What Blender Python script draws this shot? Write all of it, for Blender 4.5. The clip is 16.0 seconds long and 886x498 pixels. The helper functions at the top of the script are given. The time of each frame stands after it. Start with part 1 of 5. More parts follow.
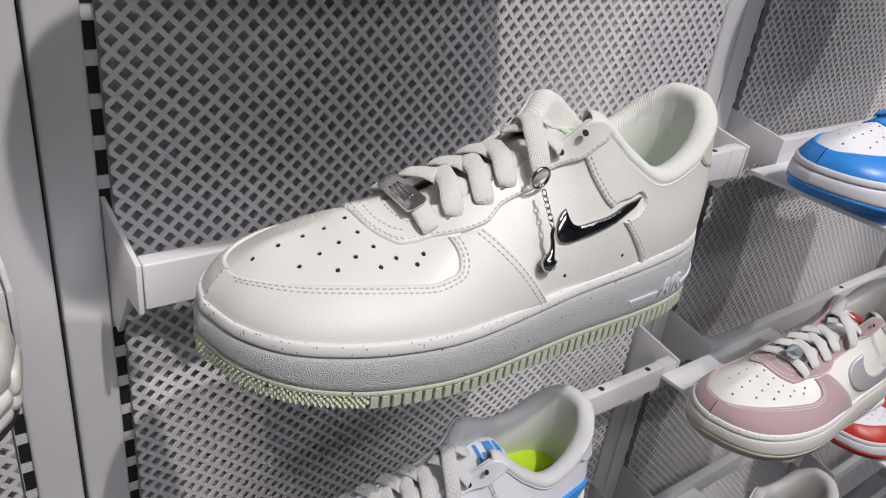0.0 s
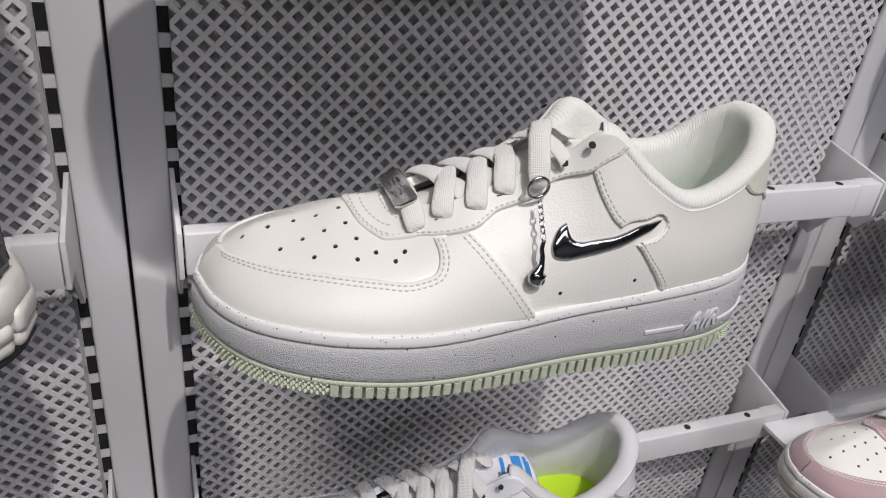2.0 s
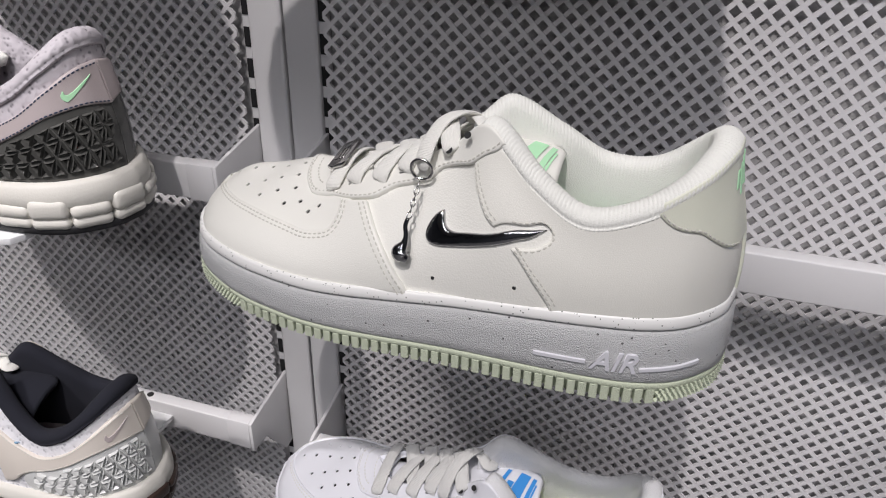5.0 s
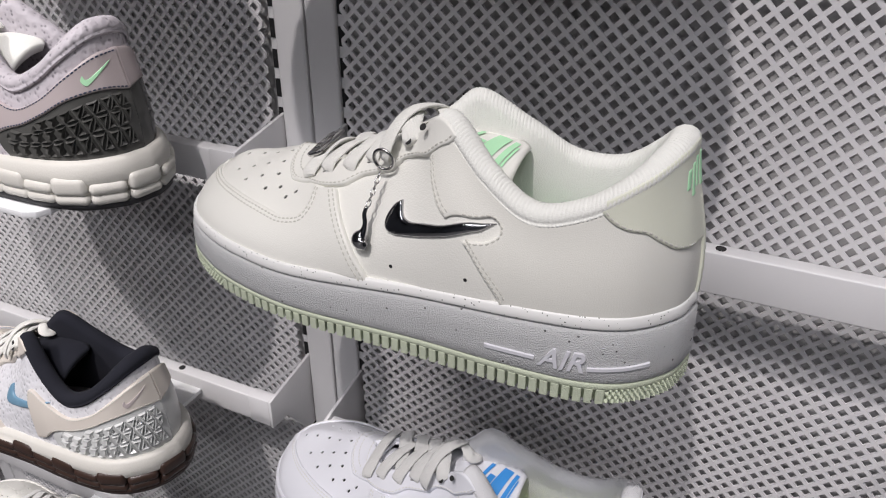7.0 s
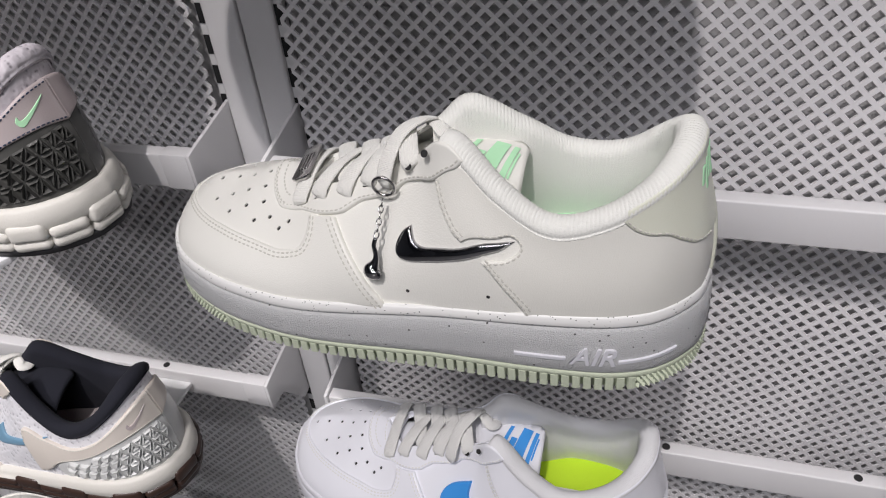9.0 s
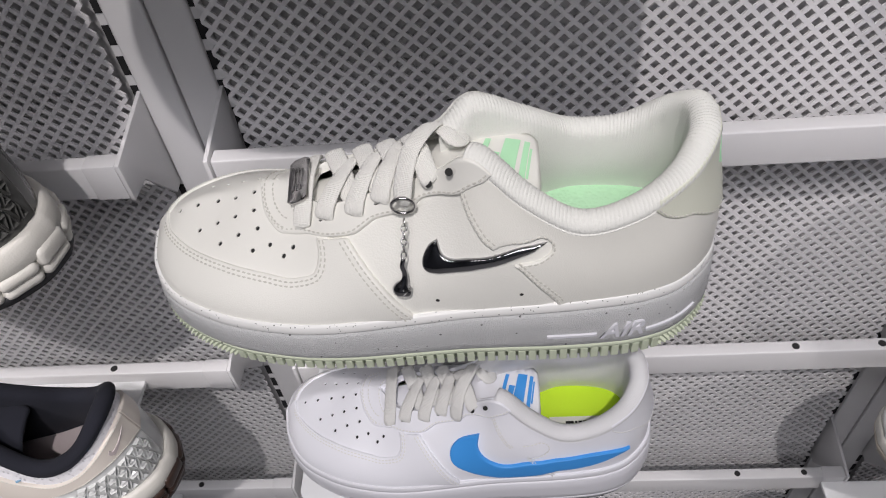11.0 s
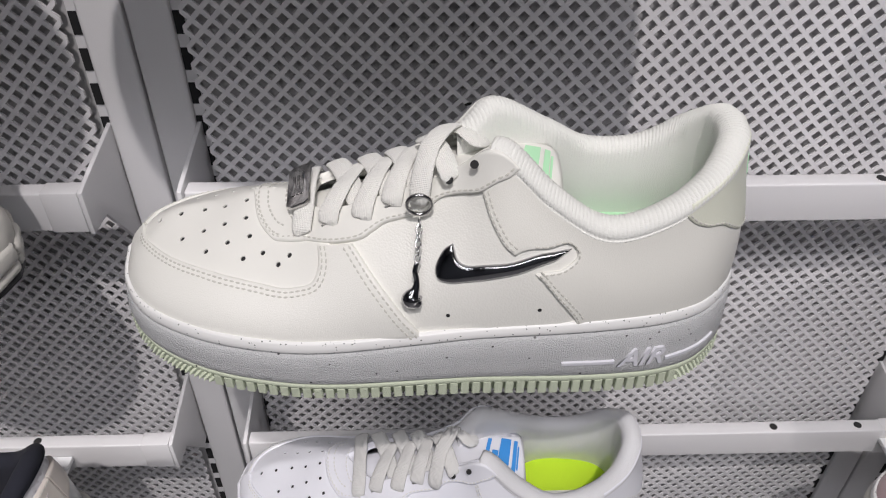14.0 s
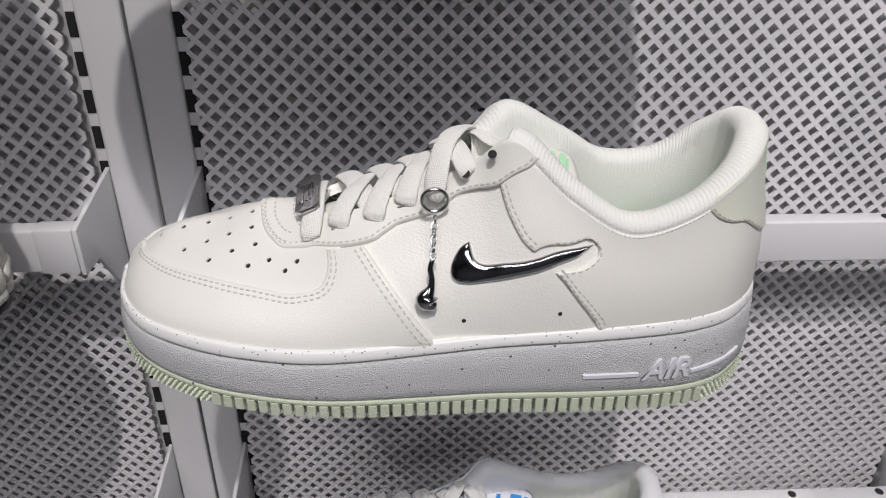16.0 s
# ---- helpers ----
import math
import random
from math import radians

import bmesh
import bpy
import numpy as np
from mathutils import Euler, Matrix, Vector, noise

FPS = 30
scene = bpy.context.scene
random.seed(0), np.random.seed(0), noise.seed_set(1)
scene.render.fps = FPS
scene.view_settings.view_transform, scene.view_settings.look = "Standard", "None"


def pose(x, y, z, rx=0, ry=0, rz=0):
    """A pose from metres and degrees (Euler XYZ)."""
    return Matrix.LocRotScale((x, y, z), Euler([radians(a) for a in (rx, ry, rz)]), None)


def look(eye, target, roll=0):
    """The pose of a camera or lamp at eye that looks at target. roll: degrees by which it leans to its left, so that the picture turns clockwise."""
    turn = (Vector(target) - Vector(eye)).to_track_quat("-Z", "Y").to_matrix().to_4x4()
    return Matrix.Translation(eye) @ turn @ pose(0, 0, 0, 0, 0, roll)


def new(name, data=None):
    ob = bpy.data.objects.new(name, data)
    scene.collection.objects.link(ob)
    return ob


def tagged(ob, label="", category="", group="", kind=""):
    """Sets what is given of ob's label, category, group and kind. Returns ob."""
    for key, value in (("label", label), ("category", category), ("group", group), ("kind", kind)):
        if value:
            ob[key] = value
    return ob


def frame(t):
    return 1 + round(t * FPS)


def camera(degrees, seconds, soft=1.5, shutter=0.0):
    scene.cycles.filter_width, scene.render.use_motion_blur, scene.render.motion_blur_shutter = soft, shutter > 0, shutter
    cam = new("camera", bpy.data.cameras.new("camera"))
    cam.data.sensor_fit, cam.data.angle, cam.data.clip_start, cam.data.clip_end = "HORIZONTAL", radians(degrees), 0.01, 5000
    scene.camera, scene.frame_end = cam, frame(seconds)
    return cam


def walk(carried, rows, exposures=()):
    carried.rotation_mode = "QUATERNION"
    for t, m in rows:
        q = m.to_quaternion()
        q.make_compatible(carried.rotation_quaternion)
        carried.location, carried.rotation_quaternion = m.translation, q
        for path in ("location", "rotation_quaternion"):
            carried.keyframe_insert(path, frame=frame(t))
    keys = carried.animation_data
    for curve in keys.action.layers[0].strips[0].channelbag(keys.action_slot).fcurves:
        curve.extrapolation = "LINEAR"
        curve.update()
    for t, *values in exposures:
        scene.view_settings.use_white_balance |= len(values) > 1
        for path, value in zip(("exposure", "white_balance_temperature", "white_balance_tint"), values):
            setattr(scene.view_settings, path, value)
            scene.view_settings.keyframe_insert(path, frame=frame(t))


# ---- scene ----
cam = camera(60.8, 16.0, soft=1.1)
METRES, EYE, TILT, LEAN, TURN = 0.7, 1.5, 0.0, 0.0, -39.2
ROWS = [
    (0.0, 0.0, 0.0, 0.0, 3.55, -27.9, -6.72),
    (0.5, 0.0036, 0.0005, 0.0013, 4.65, -28.0, -6.67),
    (1.0, 0.0191, 0.0026, 0.003, 7.37, -28.25, -6.64),
    (1.5, 0.0621, 0.0142, 0.0078, 12.28, -28.7, -6.44),
    (2.0, 0.1186, 0.0286, 0.0088, 18.91, -29.29, -6.13),
    (2.5, 0.1865, 0.0555, 0.0081, 26.57, -29.8, -5.51),
    (3.0, 0.2521, 0.0823, 0.0122, 34.41, -30.01, -4.53),
    (3.5, 0.313, 0.1148, 0.0131, 41.55, -29.93, -3.46),
    (4.0, 0.3659, 0.1478, 0.0129, 47.81, -29.57, -2.4),
    (6.5, 0.481, 0.2908, 0.0102, 63.93, -29.1, -0.25),
    (7.0, 0.4842, 0.2917, 0.0129, 64.34, -29.47, -0.16),
    (7.5, 0.4853, 0.2939, 0.0149, 63.89, -30.24, 0.26),
    (8.0, 0.4843, 0.2924, 0.0223, 62.48, -31.61, 1.25),
    (8.5, 0.455, 0.285, 0.0502, 59.0, -34.74, 3.18),
    (11.0, 0.3064, 0.2409, 0.1437, 40.26, -48.29, 4.99),
    (11.5, 0.3059, 0.241, 0.1434, 39.43, -48.71, 4.3),
    (12.0, 0.307, 0.2354, 0.1447, 39.16, -48.31, 3.5),
    (12.5, 0.2987, 0.2274, 0.1412, 38.97, -46.93, 2.48),
    (13.0, 0.2814, 0.2125, 0.1139, 38.68, -44.62, 1.41),
    (13.5, 0.2759, 0.1949, 0.0912, 38.23, -41.73, 0.46),
    (14.0, 0.2797, 0.1868, 0.0698, 37.7, -38.76, -0.13),
    (14.5, 0.2799, 0.1745, 0.0478, 37.15, -35.87, -0.37),
    (15.0, 0.2815, 0.1677, 0.0272, 36.78, -33.32, -0.46),
    (15.5, 0.2814, 0.1615, 0.0107, 36.58, -31.34, -0.52),
    (16.0, 0.28, 0.157, 0.0051, 36.52, -29.87, -0.63),
]
walk(cam, [(t, pose(0, 0, EYE, TILT, LEAN, TURN) @ pose(METRES * x, METRES * y, METRES * z, 90 + pitch, roll, yaw)) for t, x, y, z, yaw, pitch, roll in ROWS],
     exposures=[(0.0, 0.0), (4.0, 0.0), (8.0, -0.03), (11.0, -0.09), (12.5, -0.09), (14.5, 0.0), (16.0, 0.02)])

# ---- light ----
world = bpy.data.worlds.new("world")
scene.world = world
world.use_nodes = True
world.node_tree.nodes["Background"].inputs[0].default_value = (0.80, 0.86, 1.0, 1)
world.node_tree.nodes["Background"].inputs[1].default_value = 0.11


def spot_lamp(eye, target, power, degrees, radius, colour, blend=0.25):
    data = bpy.data.lights.new("spot_lamp", "SPOT")
    data.energy, data.spot_size, data.spot_blend = power, radians(degrees), blend
    data.shadow_soft_size, data.color = radius, colour
    ob = new("spot_lamp", data)
    ob.matrix_world = look(eye, target)
    return ob


def area_lamp(x, y, z, sx, sy, power, colour):
    data = bpy.data.lights.new("added_fill", "AREA")
    data.shape, data.size, data.size_y, data.energy, data.color = "RECTANGLE", sx, sy, power, colour
    ob = new("added_fill", data)
    ob.matrix_world = pose(x, y, z)
    return ob


spot_lamp((0.28, -0.98, 3.33), (0.30, 0.30, 1.25), 130, 36, 0.022, (1.0, 0.938, 0.938))
# two more spots, unseen, added to brighten the right and left bays
spot_lamp((1.7, -1.2, 3.33), (1.03, 0.40, 1.15), 76, 27, 0.03, (1.0, 0.938, 0.938))
spot_lamp((-0.85, -1.0, 3.33), (-0.43, 0.40, 1.35), 140, 25, 0.03, (1.0, 0.938, 0.938))
# unseen area lights, added as soft fill for the shaded parts
area_lamp(0.3, -1.4, 3.36, 2.4, 0.5, 32, (0.96, 0.94, 1.0))
area_lamp(0.3, -3.0, 3.36, 2.4, 0.5, 31, (0.96, 0.94, 1.0))


# ---- materials ----
def material(name, colour, rough=0.5, metal=0.0, grain=0.0, grain_scale=900.0, bump=0.0, bump_scale=900.0, stain=0.04, spec=0.5,
             coat=0.0, distort=0.0, detail=3.0, sheen=0.0):
    m = bpy.data.materials.new(name)
    m.use_nodes = True
    nt = m.node_tree
    b = nt.nodes["Principled BSDF"]
    b.inputs["Roughness"].default_value, b.inputs["Metallic"].default_value = rough, metal
    b.inputs["Specular IOR Level"].default_value, b.inputs["Coat Weight"].default_value = spec, coat
    b.inputs["Sheen Weight"].default_value = sheen
    co = nt.nodes.new("ShaderNodeTexCoord")
    big = nt.nodes.new("ShaderNodeTexNoise")
    big.inputs["Scale"].default_value, big.inputs["Detail"].default_value = 18.0, 4.0
    nt.links.new(co.outputs["Object"], big.inputs["Vector"])
    fine = nt.nodes.new("ShaderNodeTexNoise")
    fine.inputs["Scale"].default_value, fine.inputs["Detail"].default_value = grain_scale, 3.0
    nt.links.new(co.outputs["Object"], fine.inputs["Vector"])
    add = nt.nodes.new("ShaderNodeMath")
    add.operation = "MULTIPLY_ADD"
    nt.links.new(fine.outputs["Fac"], add.inputs[0])
    add.inputs[1].default_value = grain
    sc = nt.nodes.new("ShaderNodeMath")
    sc.operation = "MULTIPLY"
    nt.links.new(big.outputs["Fac"], sc.inputs[0])
    sc.inputs[1].default_value = stain
    nt.links.new(sc.outputs[0], add.inputs[2])
    val = nt.nodes.new("ShaderNodeMath")
    val.operation = "ADD"
    nt.links.new(add.outputs[0], val.inputs[0])
    val.inputs[1].default_value = 1.0 - 0.5 * (grain + stain)
    mul = nt.nodes.new("ShaderNodeVectorMath")
    mul.operation = "SCALE"
    mul.inputs[0].default_value = colour[:3]
    nt.links.new(val.outputs[0], mul.inputs["Scale"])
    nt.links.new(mul.outputs[0], b.inputs["Base Color"])
    ro = nt.nodes.new("ShaderNodeMath")
    ro.operation = "MULTIPLY_ADD"
    nt.links.new(big.outputs["Fac"], ro.inputs[0])
    ro.inputs[1].default_value, ro.inputs[2].default_value = 0.16 * rough, rough * 0.92
    nt.links.new(ro.outputs[0], b.inputs["Roughness"])
    if bump:
        n = nt.nodes.new("ShaderNodeTexNoise")
        n.inputs["Scale"].default_value, n.inputs["Detail"].default_value = bump_scale, detail
        n.inputs["Distortion"].default_value = distort
        nt.links.new(co.outputs["Object"], n.inputs["Vector"])
        bp = nt.nodes.new("ShaderNodeBump")
        bp.inputs["Strength"].default_value, bp.inputs["Distance"].default_value = min(1.0, bump), 0.0006
        nt.links.new(n.outputs["Fac"], bp.inputs["Height"])
        nt.links.new(bp.outputs[0], b.inputs["Normal"])
    return m


def pebbled(name, colour, scale, depth, rough=0.55):
    """Leather or rubber with a cell-like pebble grain."""
    m = material(name, colour, rough)
    nt = m.node_tree
    co = [n for n in nt.nodes if n.type == "TEX_COORD"][0]
    v = nt.nodes.new("ShaderNodeTexVoronoi")
    v.feature = "SMOOTH_F1"
    v.inputs["Scale"].default_value, v.inputs["Smoothness"].default_value = scale, 0.6
    nt.links.new(co.outputs["Object"], v.inputs["Vector"])
    bp = nt.nodes.new("ShaderNodeBump")
    bp.invert = True
    bp.inputs["Strength"].default_value, bp.inputs["Distance"].default_value = depth, 0.0008
    nt.links.new(v.outputs["Distance"], bp.inputs["Height"])
    nt.links.new(bp.outputs[0], nt.nodes["Principled BSDF"].inputs["Normal"])
    return m


def open_mesh(name, colour, gap, scale):
    """Spacer mesh: pale thread round cells whose inner shade is painted as a darker colour."""
    m = pebbled(name, colour, scale, 1.0, 0.6)
    nt = m.node_tree
    b = nt.nodes["Principled BSDF"]
    v = [n for n in nt.nodes if n.type == "TEX_VORONOI"][0]
    rim = nt.nodes.new("ShaderNodeMapRange")
    rim.inputs["From Min"].default_value, rim.inputs["From Max"].default_value = 0.10, 0.34
    nt.links.new(v.outputs["Distance"], rim.inputs["Value"])
    mix = nt.nodes.new("ShaderNodeMix")
    mix.data_type = "RGBA"
    nt.links.new(rim.outputs[0], mix.inputs["Factor"])
    mix.inputs[6].default_value = (*gap, 1)
    nt.links.new(b.inputs["Base Color"].links[0].from_socket, mix.inputs[7])
    nt.links.new(mix.outputs[2], b.inputs["Base Color"])
    [n for n in nt.nodes if n.type == "BUMP"][-1].invert = False
    return m


def speckled(name, colour, dark, scale, share, rough=0.5, pebble=0.0):
    """A plain colour with small scattered dark chips of regrind rubber."""
    m = pebbled(name, colour, 2100, pebble, rough) if pebble else material(name, colour, rough)
    nt = m.node_tree
    b = nt.nodes["Principled BSDF"]
    co = [n for n in nt.nodes if n.type == "TEX_COORD"][0]
    v = nt.nodes.new("ShaderNodeTexVoronoi")
    v.inputs["Scale"].default_value = scale
    nt.links.new(co.outputs["Object"], v.inputs["Vector"])
    sep = nt.nodes.new("ShaderNodeSeparateColor")
    nt.links.new(v.outputs["Color"], sep.inputs[0])
    pick = nt.nodes.new("ShaderNodeMath")
    pick.operation = "LESS_THAN"
    nt.links.new(sep.outputs[0], pick.inputs[0])
    pick.inputs[1].default_value = share
    near = nt.nodes.new("ShaderNodeMath")
    near.operation = "LESS_THAN"
    nt.links.new(v.outputs["Distance"], near.inputs[0])
    near.inputs[1].default_value = 0.30
    both = nt.nodes.new("ShaderNodeMath")
    both.operation = "MULTIPLY"
    nt.links.new(pick.outputs[0], both.inputs[0])
    nt.links.new(near.outputs[0], both.inputs[1])
    mix = nt.nodes.new("ShaderNodeMix")
    mix.data_type = "RGBA"
    old = b.inputs["Base Color"].links[0].from_socket
    nt.links.new(both.outputs[0], mix.inputs["Factor"])
    nt.links.new(old, mix.inputs[6])
    mix.inputs[7].default_value = (*dark, 1)
    nt.links.new(mix.outputs[2], b.inputs["Base Color"])
    return m


def ribbed(name, colour, scale, depth, rough=0.85, across=None, sheen=0.3):
    """Woven or knitted cloth: fine ribs along the strip's own coordinates, crossed by a finer weave."""
    m = material(name, colour, rough, grain=0.12, grain_scale=1600, sheen=sheen, spec=0.2)
    nt = m.node_tree
    uv = nt.nodes.new("ShaderNodeUVMap")
    w = nt.nodes.new("ShaderNodeTexWave")
    w.inputs["Scale"].default_value, w.inputs["Distortion"].default_value = scale, 0.6
    w.bands_direction = "X"
    w2 = nt.nodes.new("ShaderNodeTexWave")
    w2.inputs["Scale"].default_value, w2.inputs["Distortion"].default_value = across or scale, 0.6
    w2.bands_direction = "Y"
    nt.links.new(uv.outputs[0], w.inputs["Vector"])
    nt.links.new(uv.outputs[0], w2.inputs["Vector"])
    mx = nt.nodes.new("ShaderNodeMath")
    mx.operation = "ADD"
    nt.links.new(w.outputs["Fac"], mx.inputs[0])
    nt.links.new(w2.outputs["Fac"], mx.inputs[1])
    bp = nt.nodes.new("ShaderNodeBump")
    bp.inputs["Strength"].default_value, bp.inputs["Distance"].default_value = depth, 0.0005
    nt.links.new(mx.outputs[0], bp.inputs["Height"])
    b = nt.nodes["Principled BSDF"]
    nt.links.new(bp.outputs[0], b.inputs["Normal"])
    # the gaps between the threads are tinted darker, as shade put into the colour
    tone = nt.nodes.new("ShaderNodeMapRange")
    tone.inputs["From Max"].default_value = 2.0
    tone.inputs["To Min"].default_value, tone.inputs["To Max"].default_value = 0.0, 0.13
    nt.links.new(mx.outputs[0], tone.inputs["Value"])
    gap_shade = nt.nodes.new("ShaderNodeMix")
    gap_shade.data_type = "RGBA"
    flip = nt.nodes.new("ShaderNodeMath")
    flip.operation = "SUBTRACT"
    flip.inputs[0].default_value = 0.13
    nt.links.new(tone.outputs[0], flip.inputs[1])
    nt.links.new(flip.outputs[0], gap_shade.inputs["Factor"])
    nt.links.new(b.inputs["Base Color"].links[0].from_socket, gap_shade.inputs[6])
    gap_shade.inputs[7].default_value = (0.66, 0.66, 0.62, 1)
    nt.links.new(gap_shade.outputs[2], b.inputs["Base Color"])
    return m


WHITE_STEEL = material("white_powder_coat", (0.66, 0.655, 0.66), 0.42, grain=0.02, bump=0.12, bump_scale=1400, stain=0.05)
MESH_STEEL = material("white_mesh_coat", (0.70, 0.69, 0.70), 0.45, grain=0.03, bump=0.15, bump_scale=1200, stain=0.06)
BACK_GREY = material("grey_backing_board", (0.45, 0.445, 0.445), 0.6, grain=0.08, grain_scale=400, stain=0.1)
# black that stands for the darkness inside slots and gaps
BLACK = material("black_gap", (0.008, 0.008, 0.009), 0.8)
# near-black paint for the shade inside holes; the sticker's print shares it
HOLE = material("hole_shadow", (0.02, 0.02, 0.02), 0.9)
ACRYLIC = material("frosted_acrylic", (0.80, 0.81, 0.82), 0.35, stain=0.03)
CREAM = material("cream_leather", (0.795, 0.790, 0.735), 0.40, grain=0.015, bump=0.30, bump_scale=1900, stain=0.03, distort=0.6, detail=2)
CREAM_PLAIN = material("cream_smooth_leather", (0.795, 0.790, 0.735), 0.36, bump=0.12, bump_scale=1300, stain=0.03)
CREAM_PEB = pebbled("cream_pebbled_leather", (0.795, 0.790, 0.735), 1200, 0.16, 0.42)
CREAM_REAR = material("ivory_tumbled_leather", (0.782, 0.775, 0.715), 0.42, grain=0.015, bump=0.30, bump_scale=1900, stain=0.03, distort=0.6, detail=2)
PALE_GREEN_LEATHER = material("pale_green_leather", (0.72, 0.735, 0.62), 0.40, bump=0.22, bump_scale=1500, stain=0.03)
# darker than the leather: the shade of the stitch pits is in this colour
THREAD = material("cream_thread", (0.58, 0.57, 0.515), 0.7, grain=0.1, grain_scale=2500)
LACE = ribbed("cream_lace_weave", (0.88, 0.875, 0.82), 34.0, 0.5, across=40.0)
KNIT = pebbled("cream_terry_lining", (0.78, 0.785, 0.74), 1900, 0.3, 0.95)
MIDSOLE = speckled("grey_white_pebbled_rubber", (0.585, 0.592, 0.592), (0.08, 0.08, 0.08), 560, 0.032, 0.55, pebble=0.8)
LIP = speckled("white_speckled_rubber", (0.80, 0.80, 0.78), (0.09, 0.10, 0.09), 900, 0.13, 0.45)
OUTSOLE = speckled("pale_green_rubber", (0.60, 0.655, 0.50), (0.06, 0.06, 0.05), 420, 0.015, 0.6, pebble=0.5)
GROOVE = material("dark_green_groove", (0.30, 0.345, 0.26), 0.8)
CHROME = material("dark_chrome", (0.42, 0.42, 0.43), 0.07, metal=1.0, stain=0.02)
STEEL = material("polished_steel", (0.62, 0.61, 0.60), 0.16, metal=1.0, stain=0.02)
MINT = material("mint_green_print", (0.46, 0.80, 0.50), 0.5, grain=0.05)
MINT_CLOTH = pebbled("mint_green_insole", (0.50, 0.78, 0.52), 500, 0.6, 0.9)
WHITE_LEATHER = material("white_leather", (0.81, 0.815, 0.86), 0.35, bump=0.15, bump_scale=1300, stain=0.03)
WHITE_RUBBER = material("white_rubber", (0.70, 0.70, 0.74), 0.45, bump=0.15, bump_scale=900, stain=0.04)
BLUE = material("bright_blue_leather", (0.035, 0.26, 0.72), 0.32, bump=0.12, bump_scale=1300, stain=0.05)
BLUE_PRINT = material("blue_print", (0.05, 0.30, 0.75), 0.5, grain=0.05)
PAPER = material("white_sticker_paper", (0.74, 0.74, 0.70), 0.6, grain=0.02)
NEON = material("neon_green_insole", (0.55, 0.80, 0.03), 0.8, grain=0.08, grain_scale=1500)
PINK = material("dusty_pink_suede", (0.45, 0.325, 0.335), 0.85, grain=0.18, grain_scale=900, stain=0.15, sheen=0.4, spec=0.2)
TAN_GUM = material("cloudy_tan_rubber", (0.55, 0.49, 0.40), 0.4, stain=0.08)
WHITE_CLOTH = pebbled("white_terry_lining", (0.72, 0.72, 0.73), 1700, 0.45, 0.95)
WHITE_LACE = ribbed("white_lace_weave", (0.76, 0.755, 0.73), 34.0, 0.5, across=40.0)
SILVER = material("silver_glitter", (0.62, 0.62, 0.64), 0.3, metal=0.4, grain=0.35, grain_scale=1800)
RED = material("red_leather", (0.52, 0.045, 0.03), 0.35, bump=0.12, bump_scale=1300)
GREY_CLOTH = pebbled("grey_terry_lining", (0.55, 0.55, 0.53), 1700, 0.8, 0.95)
MAUVE = material("grey_mauve_leather", (0.46, 0.40, 0.40), 0.42, bump=0.15, bump_scale=1200, stain=0.05)
BEIGE = material("pale_beige_leather", (0.66, 0.61, 0.55), 0.42, bump=0.15, bump_scale=1200, stain=0.05)
MESH_GREY = open_mesh("lilac_grey_open_mesh", (0.50, 0.47, 0.50), (0.22, 0.205, 0.225), 300)
MESH_WHITE = open_mesh("white_grey_open_mesh", (0.68, 0.68, 0.71), (0.42, 0.42, 0.45), 300)
DARK_GLOSS = material("dark_grey_glossy_plastic", (0.085, 0.085, 0.08), 0.22, stain=0.06)
PALE_GLOSS = material("pale_grey_glossy_plastic", (0.60, 0.61, 0.60), 0.28, stain=0.06)
BONE_FOAM = material("bone_white_foam", (0.64, 0.625, 0.575), 0.55, bump=0.3, bump_scale=700, stain=0.08)
BLACK_RUBBER = material("black_rubber", (0.018, 0.018, 0.020), 0.55, bump=0.2, bump_scale=600)
BROWN_RUBBER = material("dark_brown_rubber", (0.045, 0.026, 0.020), 0.35, bump=0.2, bump_scale=600)
NAVY_CLOTH = material("navy_cloth_lining", (0.008, 0.009, 0.016), 0.95, grain=0.2)
NAVY = material("navy_leather", (0.02, 0.035, 0.07), 0.35)
STEEL_BLUE = material("steel_blue_leather", (0.16, 0.30, 0.42), 0.35)
CRYSTAL = material("iridescent_crystal", (0.65, 0.72, 0.78), 0.08, metal=0.7, grain=0.4, grain_scale=300)


# ---- mesh helpers ----
def part(name, bm, mat, parent=None, label="", smooth=True, angle=None):
    me = bpy.data.meshes.new(name)
    bm.normal_update()
    bm.to_mesh(me)
    bm.free()
    me.materials.append(mat)
    if smooth:
        me.polygons.foreach_set("use_smooth", [True] * len(me.polygons))
        if angle:
            me.set_sharp_from_angle(angle=radians(angle))
    ob = new(name, me)
    if parent:
        ob.parent = parent
    if label:
        ob["label"] = label
    return ob


def empty(name, m=None):
    ob = new(name)
    ob.empty_display_size = 0.02
    if m is not None:
        ob.matrix_world = m
    return ob


def add_box(bm, lo, hi, bevel=0.0, segments=2):
    r = bmesh.ops.create_cube(bm, size=1.0)
    for v in r["verts"]:
        v.co = Vector([lo[i] + (v.co[i] + 0.5) * (hi[i] - lo[i]) for i in range(3)])
    if bevel:
        edges = list({e for v in r["verts"] for e in v.link_edges})
        bmesh.ops.bevel(bm, geom=edges, offset=bevel, segments=segments, affect="EDGES", profile=0.5)


def box(lo, hi, bevel=0.0, segments=2):
    bm = bmesh.new()
    add_box(bm, lo, hi, bevel, segments)
    return bm


